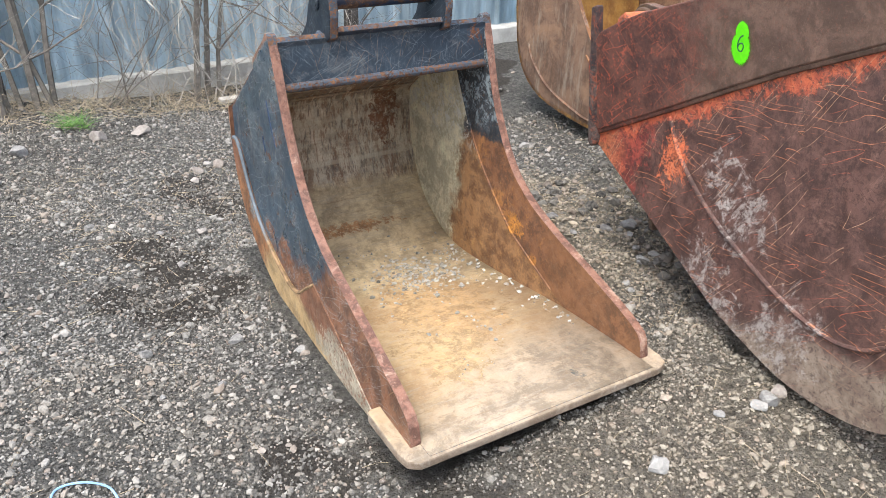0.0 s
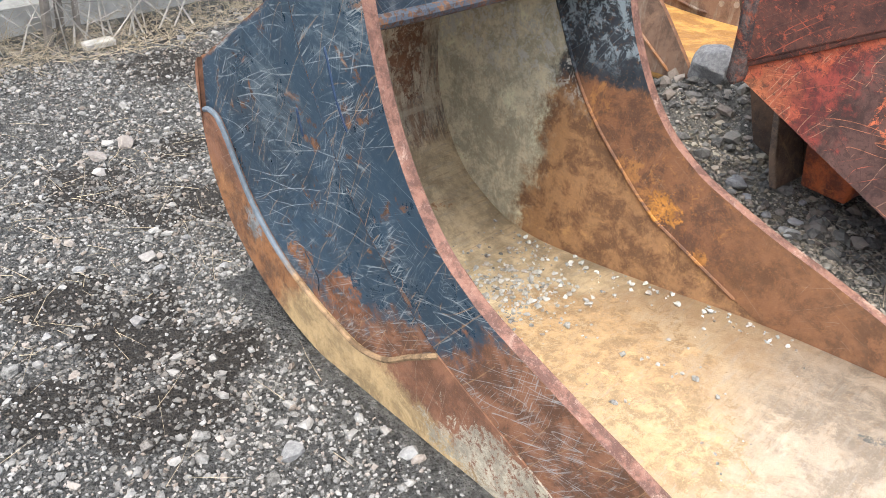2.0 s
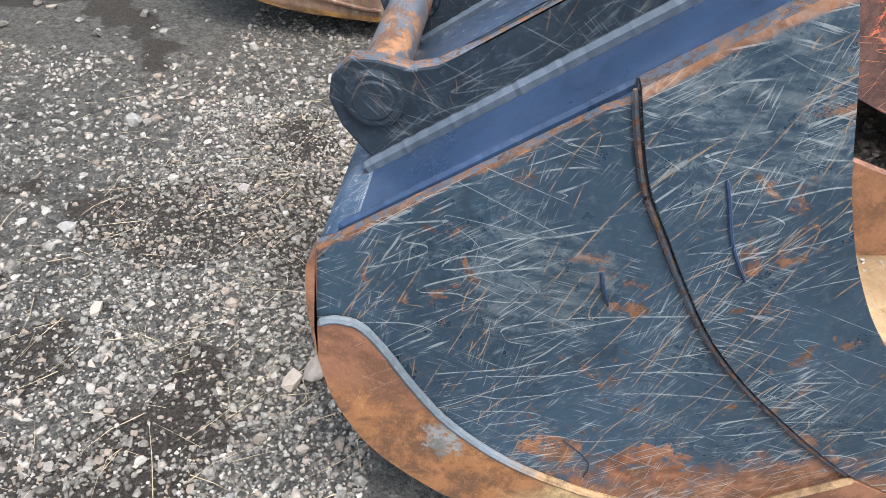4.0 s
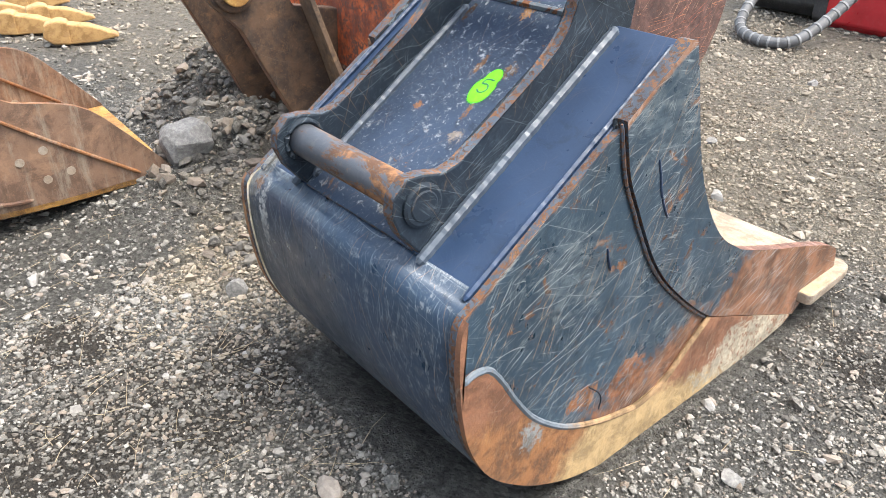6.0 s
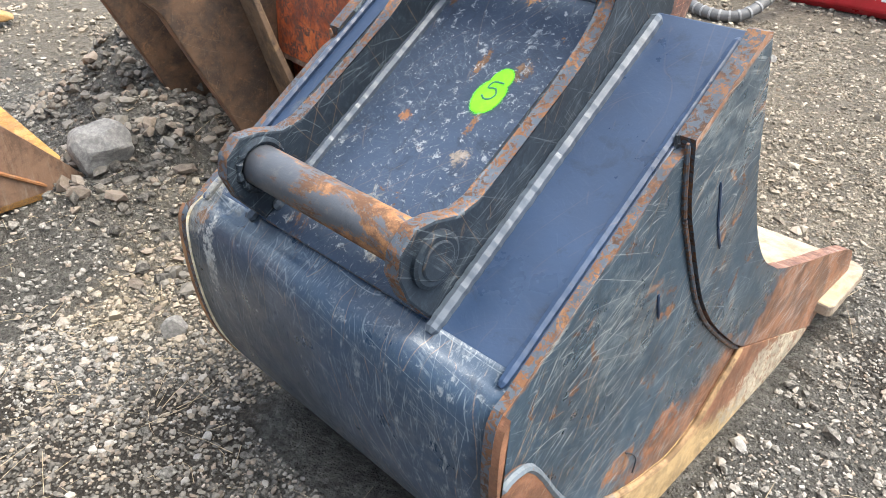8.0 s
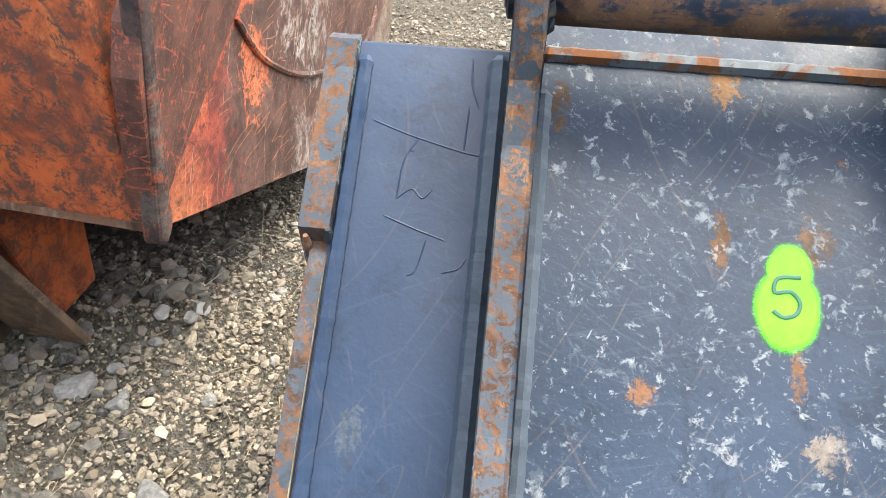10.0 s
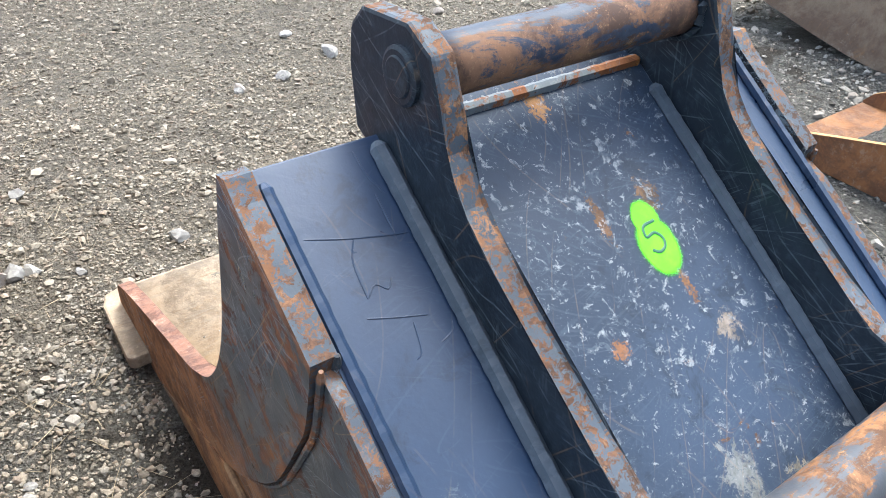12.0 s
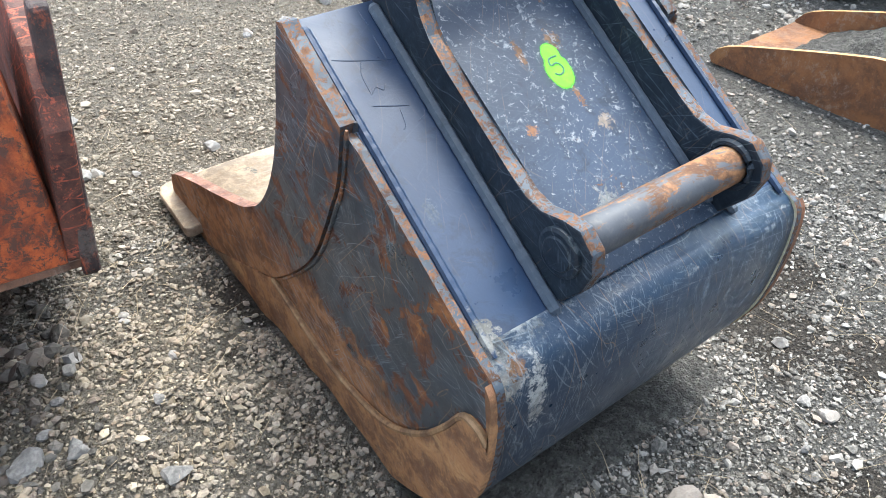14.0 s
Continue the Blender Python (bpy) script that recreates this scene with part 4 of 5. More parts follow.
def floor_z(y):
    """Height of the bucket's floor."""
    return float(np.interp(y, [-0.05] + [p[0] for p in FLOOR_IN[1:13]], [0.152] + [p[1] for p in FLOOR_IN[1:13]]))


bucket = thing("excavator_bucket", "dark blue painted excavator bucket with rust and scratches, standing on gravel", "bucket")
front, heel, strip_line = smooth_line(FRONT), smooth_line(HEEL), smooth_line(STRIP)
outline = [(y - 0.025, z - 0.012) for y, z in strip_line] + [(0.575, 0.2), (0.3, 0.085)] + [p for p in heel if p[0] > 0.3] + [(1.645, back_z(1.645)), (1.30, back_z(1.30) - 0.002)]
for s in (-1, 1):
    band_line = smooth_line(BANDS[s])
    xs = sorted((s * W, s * (W - PL)))
    mats = [M["outer"], M["inner"], M["rim"]] if s < 0 else [M["inner"], M["outer_b"], M["rim"]]
    plate = part("side_plate", centred(prism(outline, *xs)), mats, bucket, "dark blue scratched side plate, rusty towards the tip", 0.003)
    # the side cutter: a thicker plate along the mouth
    strip = front + [(0.036, 0.205), (0.022, 0.155), (0.022, 0.12), (0.18, 0.095), (0.24, 0.045), (0.575, 0.182)] + strip_line[::-1] + [(1.115, back_z(1.115) + 0.013), (1.092, 1.062)]
    cmats = [M["outer"], M["cutter_in"], M["rim"]] if s < 0 else [M["cutter_in"], M["outer_b"], M["rim"]]
    cut = centred(prism(strip, *sorted((s * (W - PL - 0.002), s * (W + 0.012)))))
    for f in cut.faces:
        if f.material_index == 2 and f.calc_center_median().y < 1.06:
            f.material_index = 3
    part("side_cutter", cut, cmats + [M["edge"]], plate, "rust-edged thick cutter plate", 0.005)
    low = [(y, z - 0.003) for y, z in heel if y > 0.25] + band_line[1:] + [(0.575, 0.178), (0.26, 0.05)]
    part("wear_band", centred(prism(low, *sorted((s * (W - 0.002), s * (W + 0.014))))), M["band"] if s < 0 else M["band_rust"], plate, "ochre and rust heel wear band" if s < 0 else "rust-brown heel wear band", 0.005)
    part("weld_bead", centred(bead([(s * (W + 0.010), y, z) for y, z in band_line[2:]], 0.0075)), M["bandweld"] if s < 0 else M["bandweld_b"], plate, "pale rubbed weld" if s < 0 else "ochre rusty weld")
    part("weld_bead", centred(bead([(s * (W + 0.003), y + 0.006, z - 0.006) for y, z in strip_line], 0.005)), M["rim"] if s < 0 else M["outer_b"], plate)
    part("weld_bead", centred(bead([(s * (W - PL - 0.001), y, z) for y, z in strip_line + [(0.5, 0.15)]], 0.006)), M["cutter_in"], plate)
    part("weld_bead", centred(bead([(s * (W - PL - 0.012), y, back_z(y) - 0.002) for y in np.linspace(1.09, 1.64, 8)], 0.0085)), M["back"], plate)

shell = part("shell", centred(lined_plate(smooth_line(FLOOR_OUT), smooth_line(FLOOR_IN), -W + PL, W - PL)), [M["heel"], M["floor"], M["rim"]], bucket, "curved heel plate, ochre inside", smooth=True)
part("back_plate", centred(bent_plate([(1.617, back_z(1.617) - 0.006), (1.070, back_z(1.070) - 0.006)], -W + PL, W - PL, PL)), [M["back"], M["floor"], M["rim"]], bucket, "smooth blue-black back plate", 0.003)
mid = part("doubler_plate", bent_plate([(1.62, back_z(1.62) + 0.004), (1.085, back_z(1.085) + 0.004)], -0.195, 0.217, 0.012), [M["mid"], M["mid"], M["rim"]], bucket, "chipped blue-black plate between the ears", 0.003)
part("weld_bead", bead([(x, 1.080, back_z(1.080) + 0.004) for x in np.linspace(-0.193, 0.215, 5)], 0.0095), M["weld"], mid, "rusty pale weld")

part("cap_plate", bent_plate([(1.069, back_z(1.069) - 0.006), (1.036, back_z(1.036) - 0.006)], -0.195, 0.217, 0.02), [M["mid"], M["mid"], M["rim"]], bucket, "short plate over the cross beam", 0.003)
beam = part("crossbeam", centred(prism([(1.045, 0.887), (1.055, 1.02), (1.05, 1.04), (1.08, 1.034), (1.15, 0.985), (1.12, 0.89), (1.08, 0.877)], -W + PL, W - PL)), [M["ear"], M["ear"], M["beamface"]], bucket, "dark blue cross beam at the mouth", 0.005)
part("edge_bar", centred(tube([(x, 1.046 + 0.001 * math.sin(x * 9), 0.884) for x in np.linspace(-W + PL, W - PL, 12)], 0.016, 10, wobble=0.06)), M["rim"], beam, "rusty round edge")

lip_o = [(-0.476, 0.238), (-0.488, 0.226), (-0.49, 0.02), (-0.482, -0.02), (-0.452, -0.044), (0.44, -0.047), (0.478, -0.033), (0.494, 0.01), (0.496, 0.226), (0.485, 0.238)]


def slab(outline, z0, z1):
    bm = bmesh.new()
    a, b = [bm.verts.new((XC + x, y, floor_z(y) + z0 + (0.0 if y > 0.1 else 0.008))) for x, y in outline], [bm.verts.new((XC + x, y, floor_z(y) + z1)) for x, y in outline]
    bm.faces.new(a[::-1]), bm.faces.new(b)
    for i in range(len(a)):
        j = (i + 1) % len(a)
        bm.faces.new((a[i], a[j], b[j], b[i]))
    bmesh.ops.recalc_face_normals(bm, faces=bm.faces)
    return bm


lip = slab(lip_o, -0.042, -0.002)
for f in lip.faces:
    f.material_index = 1 if abs(f.normal.z) < 0.7 else 0
part("cutting_edge", lip, [M["floor"], M["lip"]], bucket, "thick pale worn lip plate", 0.007)

EAR = [(1.02, 1.04), (1.012, 1.11), (1.022, 1.175), (1.047, 1.2), (1.14, 1.207), (1.183, 1.185), (1.202, 1.135), (1.212, 1.085), (1.245, 1.035), (1.34, 0.958), (1.46, 0.88), (1.52, 0.85), (1.56, 0.84), (1.61, 0.85),
       (1.65, 0.85), (1.68, 0.82), (1.686, 0.78), (1.668, 0.735), (1.63, 0.69), (1.605, 0.665), (1.55, 0.71), (1.13, 0.985)]
UP, DOWN = (1.132, 1.147), (1.615, 0.788)
EO, EI, EC = 0.237, 0.205, 0.011      # outer and inner face of the ears, and their middle
for s in (-1, 1):
    ear = part("ear", prism(EAR, *sorted((EC + s * EI, EC + s * EO))), [M["ear"], M["ear"], M["rim"]], bucket, "black coupler ear with rusty edge", 0.006)
    for (y, z), q in ((UP, 0.72), (DOWN, 1.0)):
        part("pin_boss", tube([(EC + s * (EO - 0.005), y, z), (EC + s * (EO + 0.007 * q), y, z), (EC + s * (EO + 0.01 * q), y, z)], [0.047 * q, 0.047 * q, 0.041 * q], 28), M["ear"], ear)
        part("pin_end", tube([(EC + s * (EO + 0.005 * q), y, z), (EC + s * (EO + 0.011 * q), y, z), (EC + s * (EO + 0.013 * q), y, z)], [0.033 * q, 0.033 * q, 0.030 * q], 24), M["ear"], ear)
        part("weld_ring", bead([(EC + s * (EI - 0.001), y + 0.046 * q ** 0.5 * math.cos(k * math.pi / 10), z + 0.046 * q ** 0.5 * math.sin(k * math.pi / 10)) for k in range(21)], 0.008, 0.02), M["ear"], ear)
    part("weld_bead", bead([(EC + s * (EO + 0.009), y, back_z(y) + 0.001) for y in np.linspace(1.085, 1.632, 8)], 0.0125), M["weldblue"], ear, "grey weld along the ear")
    part("weld_bead", bead([(EC + s * (EI - 0.007), y, back_z(y) + 0.008) for y in np.linspace(1.12, 1.60, 8)], 0.011), M["weldblue"], ear, "grey weld along the ear")
for y, z in (UP, DOWN):
    part("pivot_pin", tube([(x, y, z) for x in np.linspace(EC - EI - 0.004, EC + EI + 0.004, 9)], 0.039 if y > 1.3 else 0.0365, 28, wobble=0.006), M["pin"] if y > 1.3 else M["pin_up"], bucket, "rusty round coupler pin", smooth=True)


def paint_spot(name, label, m, rx, ry, parent, digit):
    """A sprayed fluorescent spot with a pen-drawn digit on it, flat on a plate."""
    bm = bmesh.new()
    c = bm.verts.new((0, 0, 0))
    last = None
    rings = []
    for k in range(1, 7):
        ring = []
        for i in range(40):
            a = 2 * math.pi * i / 40
            reach = 0.0
            for cy, cr in ((0.42, 0.52), (-0.22, 0.74)):
                q = cr * cr - (cy * math.cos(a)) ** 2
                if q > 0:
                    reach = max(reach, cy * math.sin(a) + q ** 0.5)
            r = 1.2 * k / 6 * reach * (1 + 0.04 * math.sin(a * 3 + 0.5) + 0.03 * math.sin(a * 7))
            ring.append(bm.verts.new((rx * r * math.cos(a), ry * r * math.sin(a), 0)))
        rings.append(ring)
    for i in range(40):
        j = (i + 1) % 40
        bm.faces.new((c, rings[0][i], rings[0][j]))
        for p, q in zip(rings, rings[1:]):
            bm.faces.new((p[i], q[i], q[j], p[j]))
    n = Nodes("fluorescent spray " + digit)
    dist = []
    for cy, cr in ((0.42, 0.52), (-0.22, 0.74)):
        ln = n.t.nodes.new("ShaderNodeVectorMath")
        ln.operation = "LENGTH"
        n.put(ln.inputs[0], n.moved((1 / rx / cr, 1 / ry / cr, 1), shift=(0, -cy / cr, 0)))
        dist.append(ln.outputs["Value"])
    d = n.math("ADD", n.math("MINIMUM", dist[0], dist[1]), n.math("MULTIPLY", n.math("SUBTRACT", n.noise(45.0, 5.0, 0.7), 0.5), 0.3))
    n.done(n.mix(n.ramp(n.noise(25.0), 0.4, 0.7), (0.12, 0.70, 0.0), (0.17, 0.78, 0.005)), 0.6)
    n.put(n.b.inputs["Alpha"], n.ramp(d, 0.86, 1.16, 1.0, 0.0))
    spot = part(name, bm, n.m, parent, label)
    spot.matrix_parent_inverse = Matrix()
    spot.matrix_basis = m
    pen = Nodes("pen line " + digit)
    pen.done((0.02, 0.10, 0.05), 0.5)
    strokes = {"5": [[(0.30, 0.52), (-0.28, 0.42), (-0.36, 0.05), (0.05, 0.12), (0.30, -0.12), (0.22, -0.42), (-0.1, -0.55), (-0.38, -0.42)]],
               "6": [[(0.15, 0.5), (-0.12, 0.3), (-0.28, -0.1), (-0.2, -0.45), (0.08, -0.5), (0.25, -0.2), (0.1, 0.0), (-0.18, -0.12), (-0.25, -0.3)]]}[digit]
    for line in strokes:
        b2 = tube([(x * rx * 0.9, y * ry * 0.72, 0.0007) for x, y in smooth_line(line, 5)], 0.0022, 6)
        st = part("digit", b2, pen.m, spot, "pen-drawn digit")
        for v in st.data.vertices:
            v.co.z = 0.0007 + (v.co.z - 0.0007) * 0.25
    return spot


FIVE_Y = 1.283
# weld scribbles on the back panel
for line in ([(0.388, 1.149), (0.357, 1.158), (0.333, 1.164), (0.29, 1.173), (0.269, 1.176)], [(0.287, 1.081), (0.285, 1.107), (0.275, 1.131)], [(0.286, 1.13), (0.287, 1.172)],
             [(0.336, 1.164), (0.349, 1.185), (0.352, 1.221)], [(0.352, 1.221), (0.337, 1.211), (0.325, 1.219), (0.315, 1.21)], [(0.363, 1.237), (0.328, 1.247), (0.296, 1.255)],
             [(0.316, 1.255), (0.323, 1.282), (0.332, 1.288)], [(0.297, 1.283), (0.28, 1.278), (0.273, 1.268)]):
    part("weld_mark", bead([(q[0], q[1], back_z(q[1]) - 0.0062) for q in smooth_line([(x, y, 0) for x, y in line])], 0.0012, 0.004), M["back"], bucket, "raised weld scribble")
nrm = Vector((0, -SLOPE, 1)).normalized()
side = Vector((-1, 0, 0))
face = Matrix((side, nrm.cross(side), nrm)).transposed().to_4x4()
# old scars on the side plate
for line in ([(1.140, 0.822), (1.128, 0.79), (1.106, 0.725), (1.072, 0.664)], [(1.262, 0.647), (1.255, 0.62), (1.242, 0.586)]):
    part("scar", bead([(XC - W - (0.0125 if y < 1.2 else 0.001), y, z) for y, z in smooth_line(line)], 0.0032, 0.006), M["back"], bucket, "dark old weld scar")
part("crack", tube([(XC - W - 0.0004, y, z) for y, z in smooth_line([(1.262, 0.268), (1.225, 0.235), (1.208, 0.205), (1.212, 0.172)])], 0.0016, 5), M["ear"], bucket, "thin dark crack")

paint_spot("paint_mark", "fluorescent green sprayed spot with the digit 5", Matrix.Translation((-0.042, FIVE_Y, back_z(FIVE_Y) + 0.0056)) @ face @ pose(0, 0, 0, 0, 0, -4), 0.041, 0.055, bucket, "5")
# ---- the red bucket, lying on its back with the mouth up ----
RED = Matrix.Translation((0.862, 0.9, 0)) @ Matrix.Rotation(radians(-6.0), 4, "Z") @ Matrix.Translation((0, -0.9, 0))
R_LOW = [(0.860, 0.572), (0.056, 0.232), (-0.073, 0.198), (-0.2, 0.172), (-0.3, 0.16), (-0.443, 0.168), (-0.573, 0.2), (-0.67, 0.255), (-0.76, 0.36), (-0.85, 0.52), (-0.92, 0.72), (-1.05, 1.4)]
SEAM = [(0.862, 0.592), (0.435, 0.832), (0.17, 0.986), (-0.023, 1.094), (-0.285, 1.226), (-0.6, 1.39), (-0.98, 1.57)]
R_TOP = [(-1.02, 1.68), (-0.6, 1.56), (0.1, 1.315), (0.37, 1.213), (0.457, 1.18), (0.58, 1.135), (0.68, 1.088), (0.80, 1.02), (0.852, 0.96), (0.872, 0.88)]
RW = 1.95


def flared(bm, way):
    """The cutters lean outwards above the seam."""
    for v in bm.verts:
        v.co.x += way * 0.17 * max(0.0, 0.483 * v.co.y + 0.876 * v.co.z - 0.935)
    return bm


red = thing("large_bucket", "large worn red excavator bucket lying on its back on gravel", "bucket", RED)
red_low = R_LOW[:2] + smooth_line(R_LOW[1:])[1:]
for i, x in enumerate((0.0, RW)):
    w = 1 if i == 0 else -1
    sp = part("side_plate", prism(red_low + SEAM[::-1], x, x + 0.03 * w), [M["red"], M["red"], M["brown"]], red, "dull red rusty side plate", 0.006)
    part("side_cutter", flared(prism(SEAM + R_TOP, x - 0.02 * w, x + 0.03 * w), -w), [M["redtop"], M["redtop"], M["redtop"]], sp, "dark red cutter plate", 0.006)
    if i == 0:
        part("weld_bead", bead([(-0.004, y, z) for y, z in smooth_line([(0.427, 0.804), (0.37, 0.72), (0.299, 0.650), (0.14, 0.548), (-0.07, 0.463), (-0.252, 0.412), (-0.405, 0.399), (-0.509, 0.431), (-0.561, 0.477)])], 0.008, 0.02), M["red"], sp)
        part("weld_bead", bead([(-0.004, y, z - 0.004) for y, z in SEAM], 0.012, 0.02), M["redtop"], sp)
part("shell", bent_plate(red_low, 0.03, RW - 0.03, -0.03), [M["orange"], M["brown"], M["brown"]], red, "orange back and heel plate")
part("crossbeam", prism([(0.83, 0.555), (0.855, 0.575), (0.84, 1.06), (0.80, 1.09), (0.62, 0.98), (0.56, 0.46)], 0.02, RW - 0.02), M["orange"], red, "orange cross beam with dark worn paint", 0.014)
part("edge_strip", flared(prism([(0.845, 0.535), (0.868, 0.555), (0.852, 1.10), (0.82, 1.115), (0.815, 0.56)], -0.022, 0.014), -1), M["worn"], red, "dark worn edge strip", 0.008)
part("back_box", prism([(0.80, 0.535), (0.72, 0.12), (0.56, 0.12), (0.52, 0.40)], 0.42, RW - 0.32), M["orange"], red, "orange back box under the beam", 0.01)
PIN = (1.262, 0.908)
R_EAR = [(0.74, 0.08), (0.80, 0.22), (0.88, 0.49), (0.845, 0.62), (0.845, 0.80), (1.03, 0.83), (1.10, 0.96), (1.17, 1.0)] + [(PIN[0] + 0.095 * math.cos(radians(q)), PIN[1] + 0.095 * math.sin(radians(q))) for q in range(80, -80, -20)] + [(1.245, 0.76), (1.13, 0.52), (1.05, 0.36), (0.97, 0.16)]
for x in (0.50, 1.26):
    ear = part("ear", prism(R_EAR, x, x + 0.055), [M["earbrown"], M["earbrown"], M["brown"]], red, "brown rusty coupler ear", 0.008)
    flange = prism([(0.75, 0.12), (0.775, 0.12), (0.81, 0.22), (0.945, 0.66), (1.035, 0.93), (1.02, 0.95), (0.92, 0.66), (0.785, 0.22)], x - 0.12, x)
    for v in flange.verts:
        if v.co.z < 0.3 and v.co.x < x - 0.06:
            v.co.x -= 0.07
    part("flange", flange, M["beam"], ear, "pale scuffed flange, lighter for facing up", 0.006)
    part("pin_boss", tube([(x - 0.025, *PIN), (x + 0.085, *PIN)], 0.078, 28), M["earbrown"], ear, "", 0.008)
    part("pin_end", tube([(x - 0.055, *PIN), (x - 0.02, *PIN)], 0.052, 24), M["yellow"], ear, "", 0.006)
part("pivot_pin", tube([(0.52, *PIN), (1.30, *PIN)], 0.052, 24), M["yellow"], red, "yellowish brown pin", smooth=True)
six = Matrix.Translation((-0.0215 - 0.17 * (0.483 * 0.139 + 0.876 * 1.133 - 0.935) - 0.002, 0.139, 1.133)) @ Matrix.Rotation(radians(-8.5), 4, "Y") @ Matrix(((0, 0, -1), (-1, 0, 0), (0, 1, 0))).to_4x4()
paint_spot("paint_mark", "fluorescent green sprayed spot with the digit 6", six, 0.05, 0.068, red, "6")

# ---- the brown bucket behind it ----
brown = thing("brown_bucket", "brown rusty bucket with bolt holes and yellow inside", "bucket", Matrix.Translation((1.80, 1.40, 0.085)) @ Matrix.Rotation(radians(-2), 4, "Z"))
B_OUT = smooth_line([(0.0, 0.05), (0.12, 0.19), (0.28, 0.36), (0.42, 0.415), (0.54, 0.44), (0.62, 0.5), (0.80, 0.72), (0.92, 0.95)], 3) + smooth_line([(1.25, 0.95), (1.43, 0.7), (1.44, 0.5), (1.35, 0.21), (1.1, 0.045), (0.6, 0.0), (0.02, 0.02)], 3)
BW = 1.05
for i, x in enumerate((0.0, BW)):
    sp = part("side_plate", prism(B_OUT, x, x + 0.025), [M["dullbrown"], M["dullbrown"], M["brown2"]], brown, "brown rusty side plate", 0.004)
    for y, z in ((0.57, 0.21), (0.48, 0.24), (0.40, 0.135), (0.49, 0.12)):
        part("bolt_hole", tube([(x - 0.003, y, z), (x + 0.001, y, z)], 0.017, 16), M["lip"], sp)
    part("weld_bead", bead([(x - 0.004, y, z) for y, z in smooth_line([(0.14, 0.06), (0.30, 0.17), (0.5, 0.31), (0.66, 0.43)])], 0.008, 0.02), M["brown2"], sp)
    part("weld_bead", bead([(x - 0.004, y, z) for y, z in smooth_line([(0.56, 0.05), (0.68, 0.06), (1.0, 0.13), (1.2, 0.26), (1.27, 0.36)])], 0.010, 0.02), M["brown"], sp)
part("shell", bent_plate(smooth_line([(0.0, 0.02), (0.6, 0.0), (1.1, 0.045), (1.35, 0.21), (1.44, 0.5), (1.43, 0.7), (1.25, 0.95)]), 0.0, BW, 0.022), [M["brown"], M["yellow"], M["yellow"]], brown, "yellow worn floor")

# ---- loose rocks ----
ROCKS_FRONT = ((-0.83, 3.19, 0.086), (-0.59, 3.22, 0.073), (-1.25, 3.04, 0.066), (-0.985, 1.025, 0.035), (-0.484, 0.787, 0.029), (-0.677, 0.972, 0.045), (-0.79, 0.74, 0.024), (0.68, -0.31, 0.048), (0.2, -0.31, 0.054), (-0.72, 1.62, 0.036), (-0.98, 0.76, 0.02), (-0.68, 0.57, 0.017), (-0.77, 0.36, 0.018), (0.51, -0.26, 0.023), (1.03, 0.68, 0.023), (-0.42, 2.55, 0.042), (-1.03, 2.11, 0.034))
ROCKS_BACK = ((1.44, 2.09, 0.035), (1.0, 1.71, 0.025), (-0.07, 1.79, 0.042), (0.9, 1.56, 0.061), (0.46, 1.71, 0.018), (0.42, 1.76, 0.015), (3.3, 1.39, 0.057), (0.85, -2.48, 0.056), (0.95, -1.27, 0.043), (0.58, -0.87, 0.035))
ROCKS_RIGHT = ((0.968, 0.59, 0.03), (1.05, 0.59, 0.034), (0.80, 0.48, 0.024), (1.03, 0.88, 0.036), (1.13, 0.84, 0.05), (0.865, 1.08, 0.042), (0.734, 0.70, 0.022), (0.719, -0.302, 0.05), (1.03, 0.86, 0.034), (1.14, 0.85, 0.048), (1.08, 0.78, 0.025), (0.79, 0.44, 0.022), (0.96, 0.56, 0.033), (1.16, 0.62, 0.026), (0.82, 0.87, 0.027), (-0.93, 1.7, 0.019), (-0.42, 1.68, 0.018), (-0.57, 1.86, 0.034), (-1.54, 1.5, 0.035), (-0.44, -1.39, 0.041), (-0.69, -1.43, 0.049))
ROCKS_LEFT = ((0.11, 2.71, 0.04), (-0.3, 2.58, 0.041), (-0.46, 2.44, 0.035), (0.96, 2.69, 0.044), (0.34, 2.61, 0.036), (0.46, 3.57, 0.032), (-0.57, 1.79, 0.028), (-0.43, 1.88, 0.022), (-0.75, 1.92, 0.021))
ROCKS_FAR = ((-1.04, -1.61, 0.073), (-0.95, -1.98, 0.044), (-0.45, -1.41, 0.04), (-0.7, -1.45, 0.047), (-1.62, -1.61, 0.047), (-1.88, -1.85, 0.05), (0.63, -0.31, 0.038))


def rock(x, y, r, seed, big=False):
    flat = 0.95 if big else random.Random(seed).uniform(0.45, 0.75)
    ob = part("rock", stone(r, seed, flat, 4 if big else 2, big), M["rock"])
    ob.matrix_world = Matrix.Translation((x, y, ground_z(x, y) + r * flat * 0.45)) @ Matrix.Rotation(seed * 1.7, 4, "Z")
    return tagged(ob, "large pale grey broken rock on dark soil" if big else "pale grey broken rock lying on gravel", "rock", "rocks on the yard")


for k, (x, y, r) in enumerate(ROCKS_FRONT + ROCKS_BACK + ROCKS_RIGHT + ROCKS_LEFT + ROCKS_FAR):
    rock(x, y, r, k + 3)
rock(1.80, 1.33, 0.125, 91, True)
rock(1.86, 1.34, 0.045, 92)

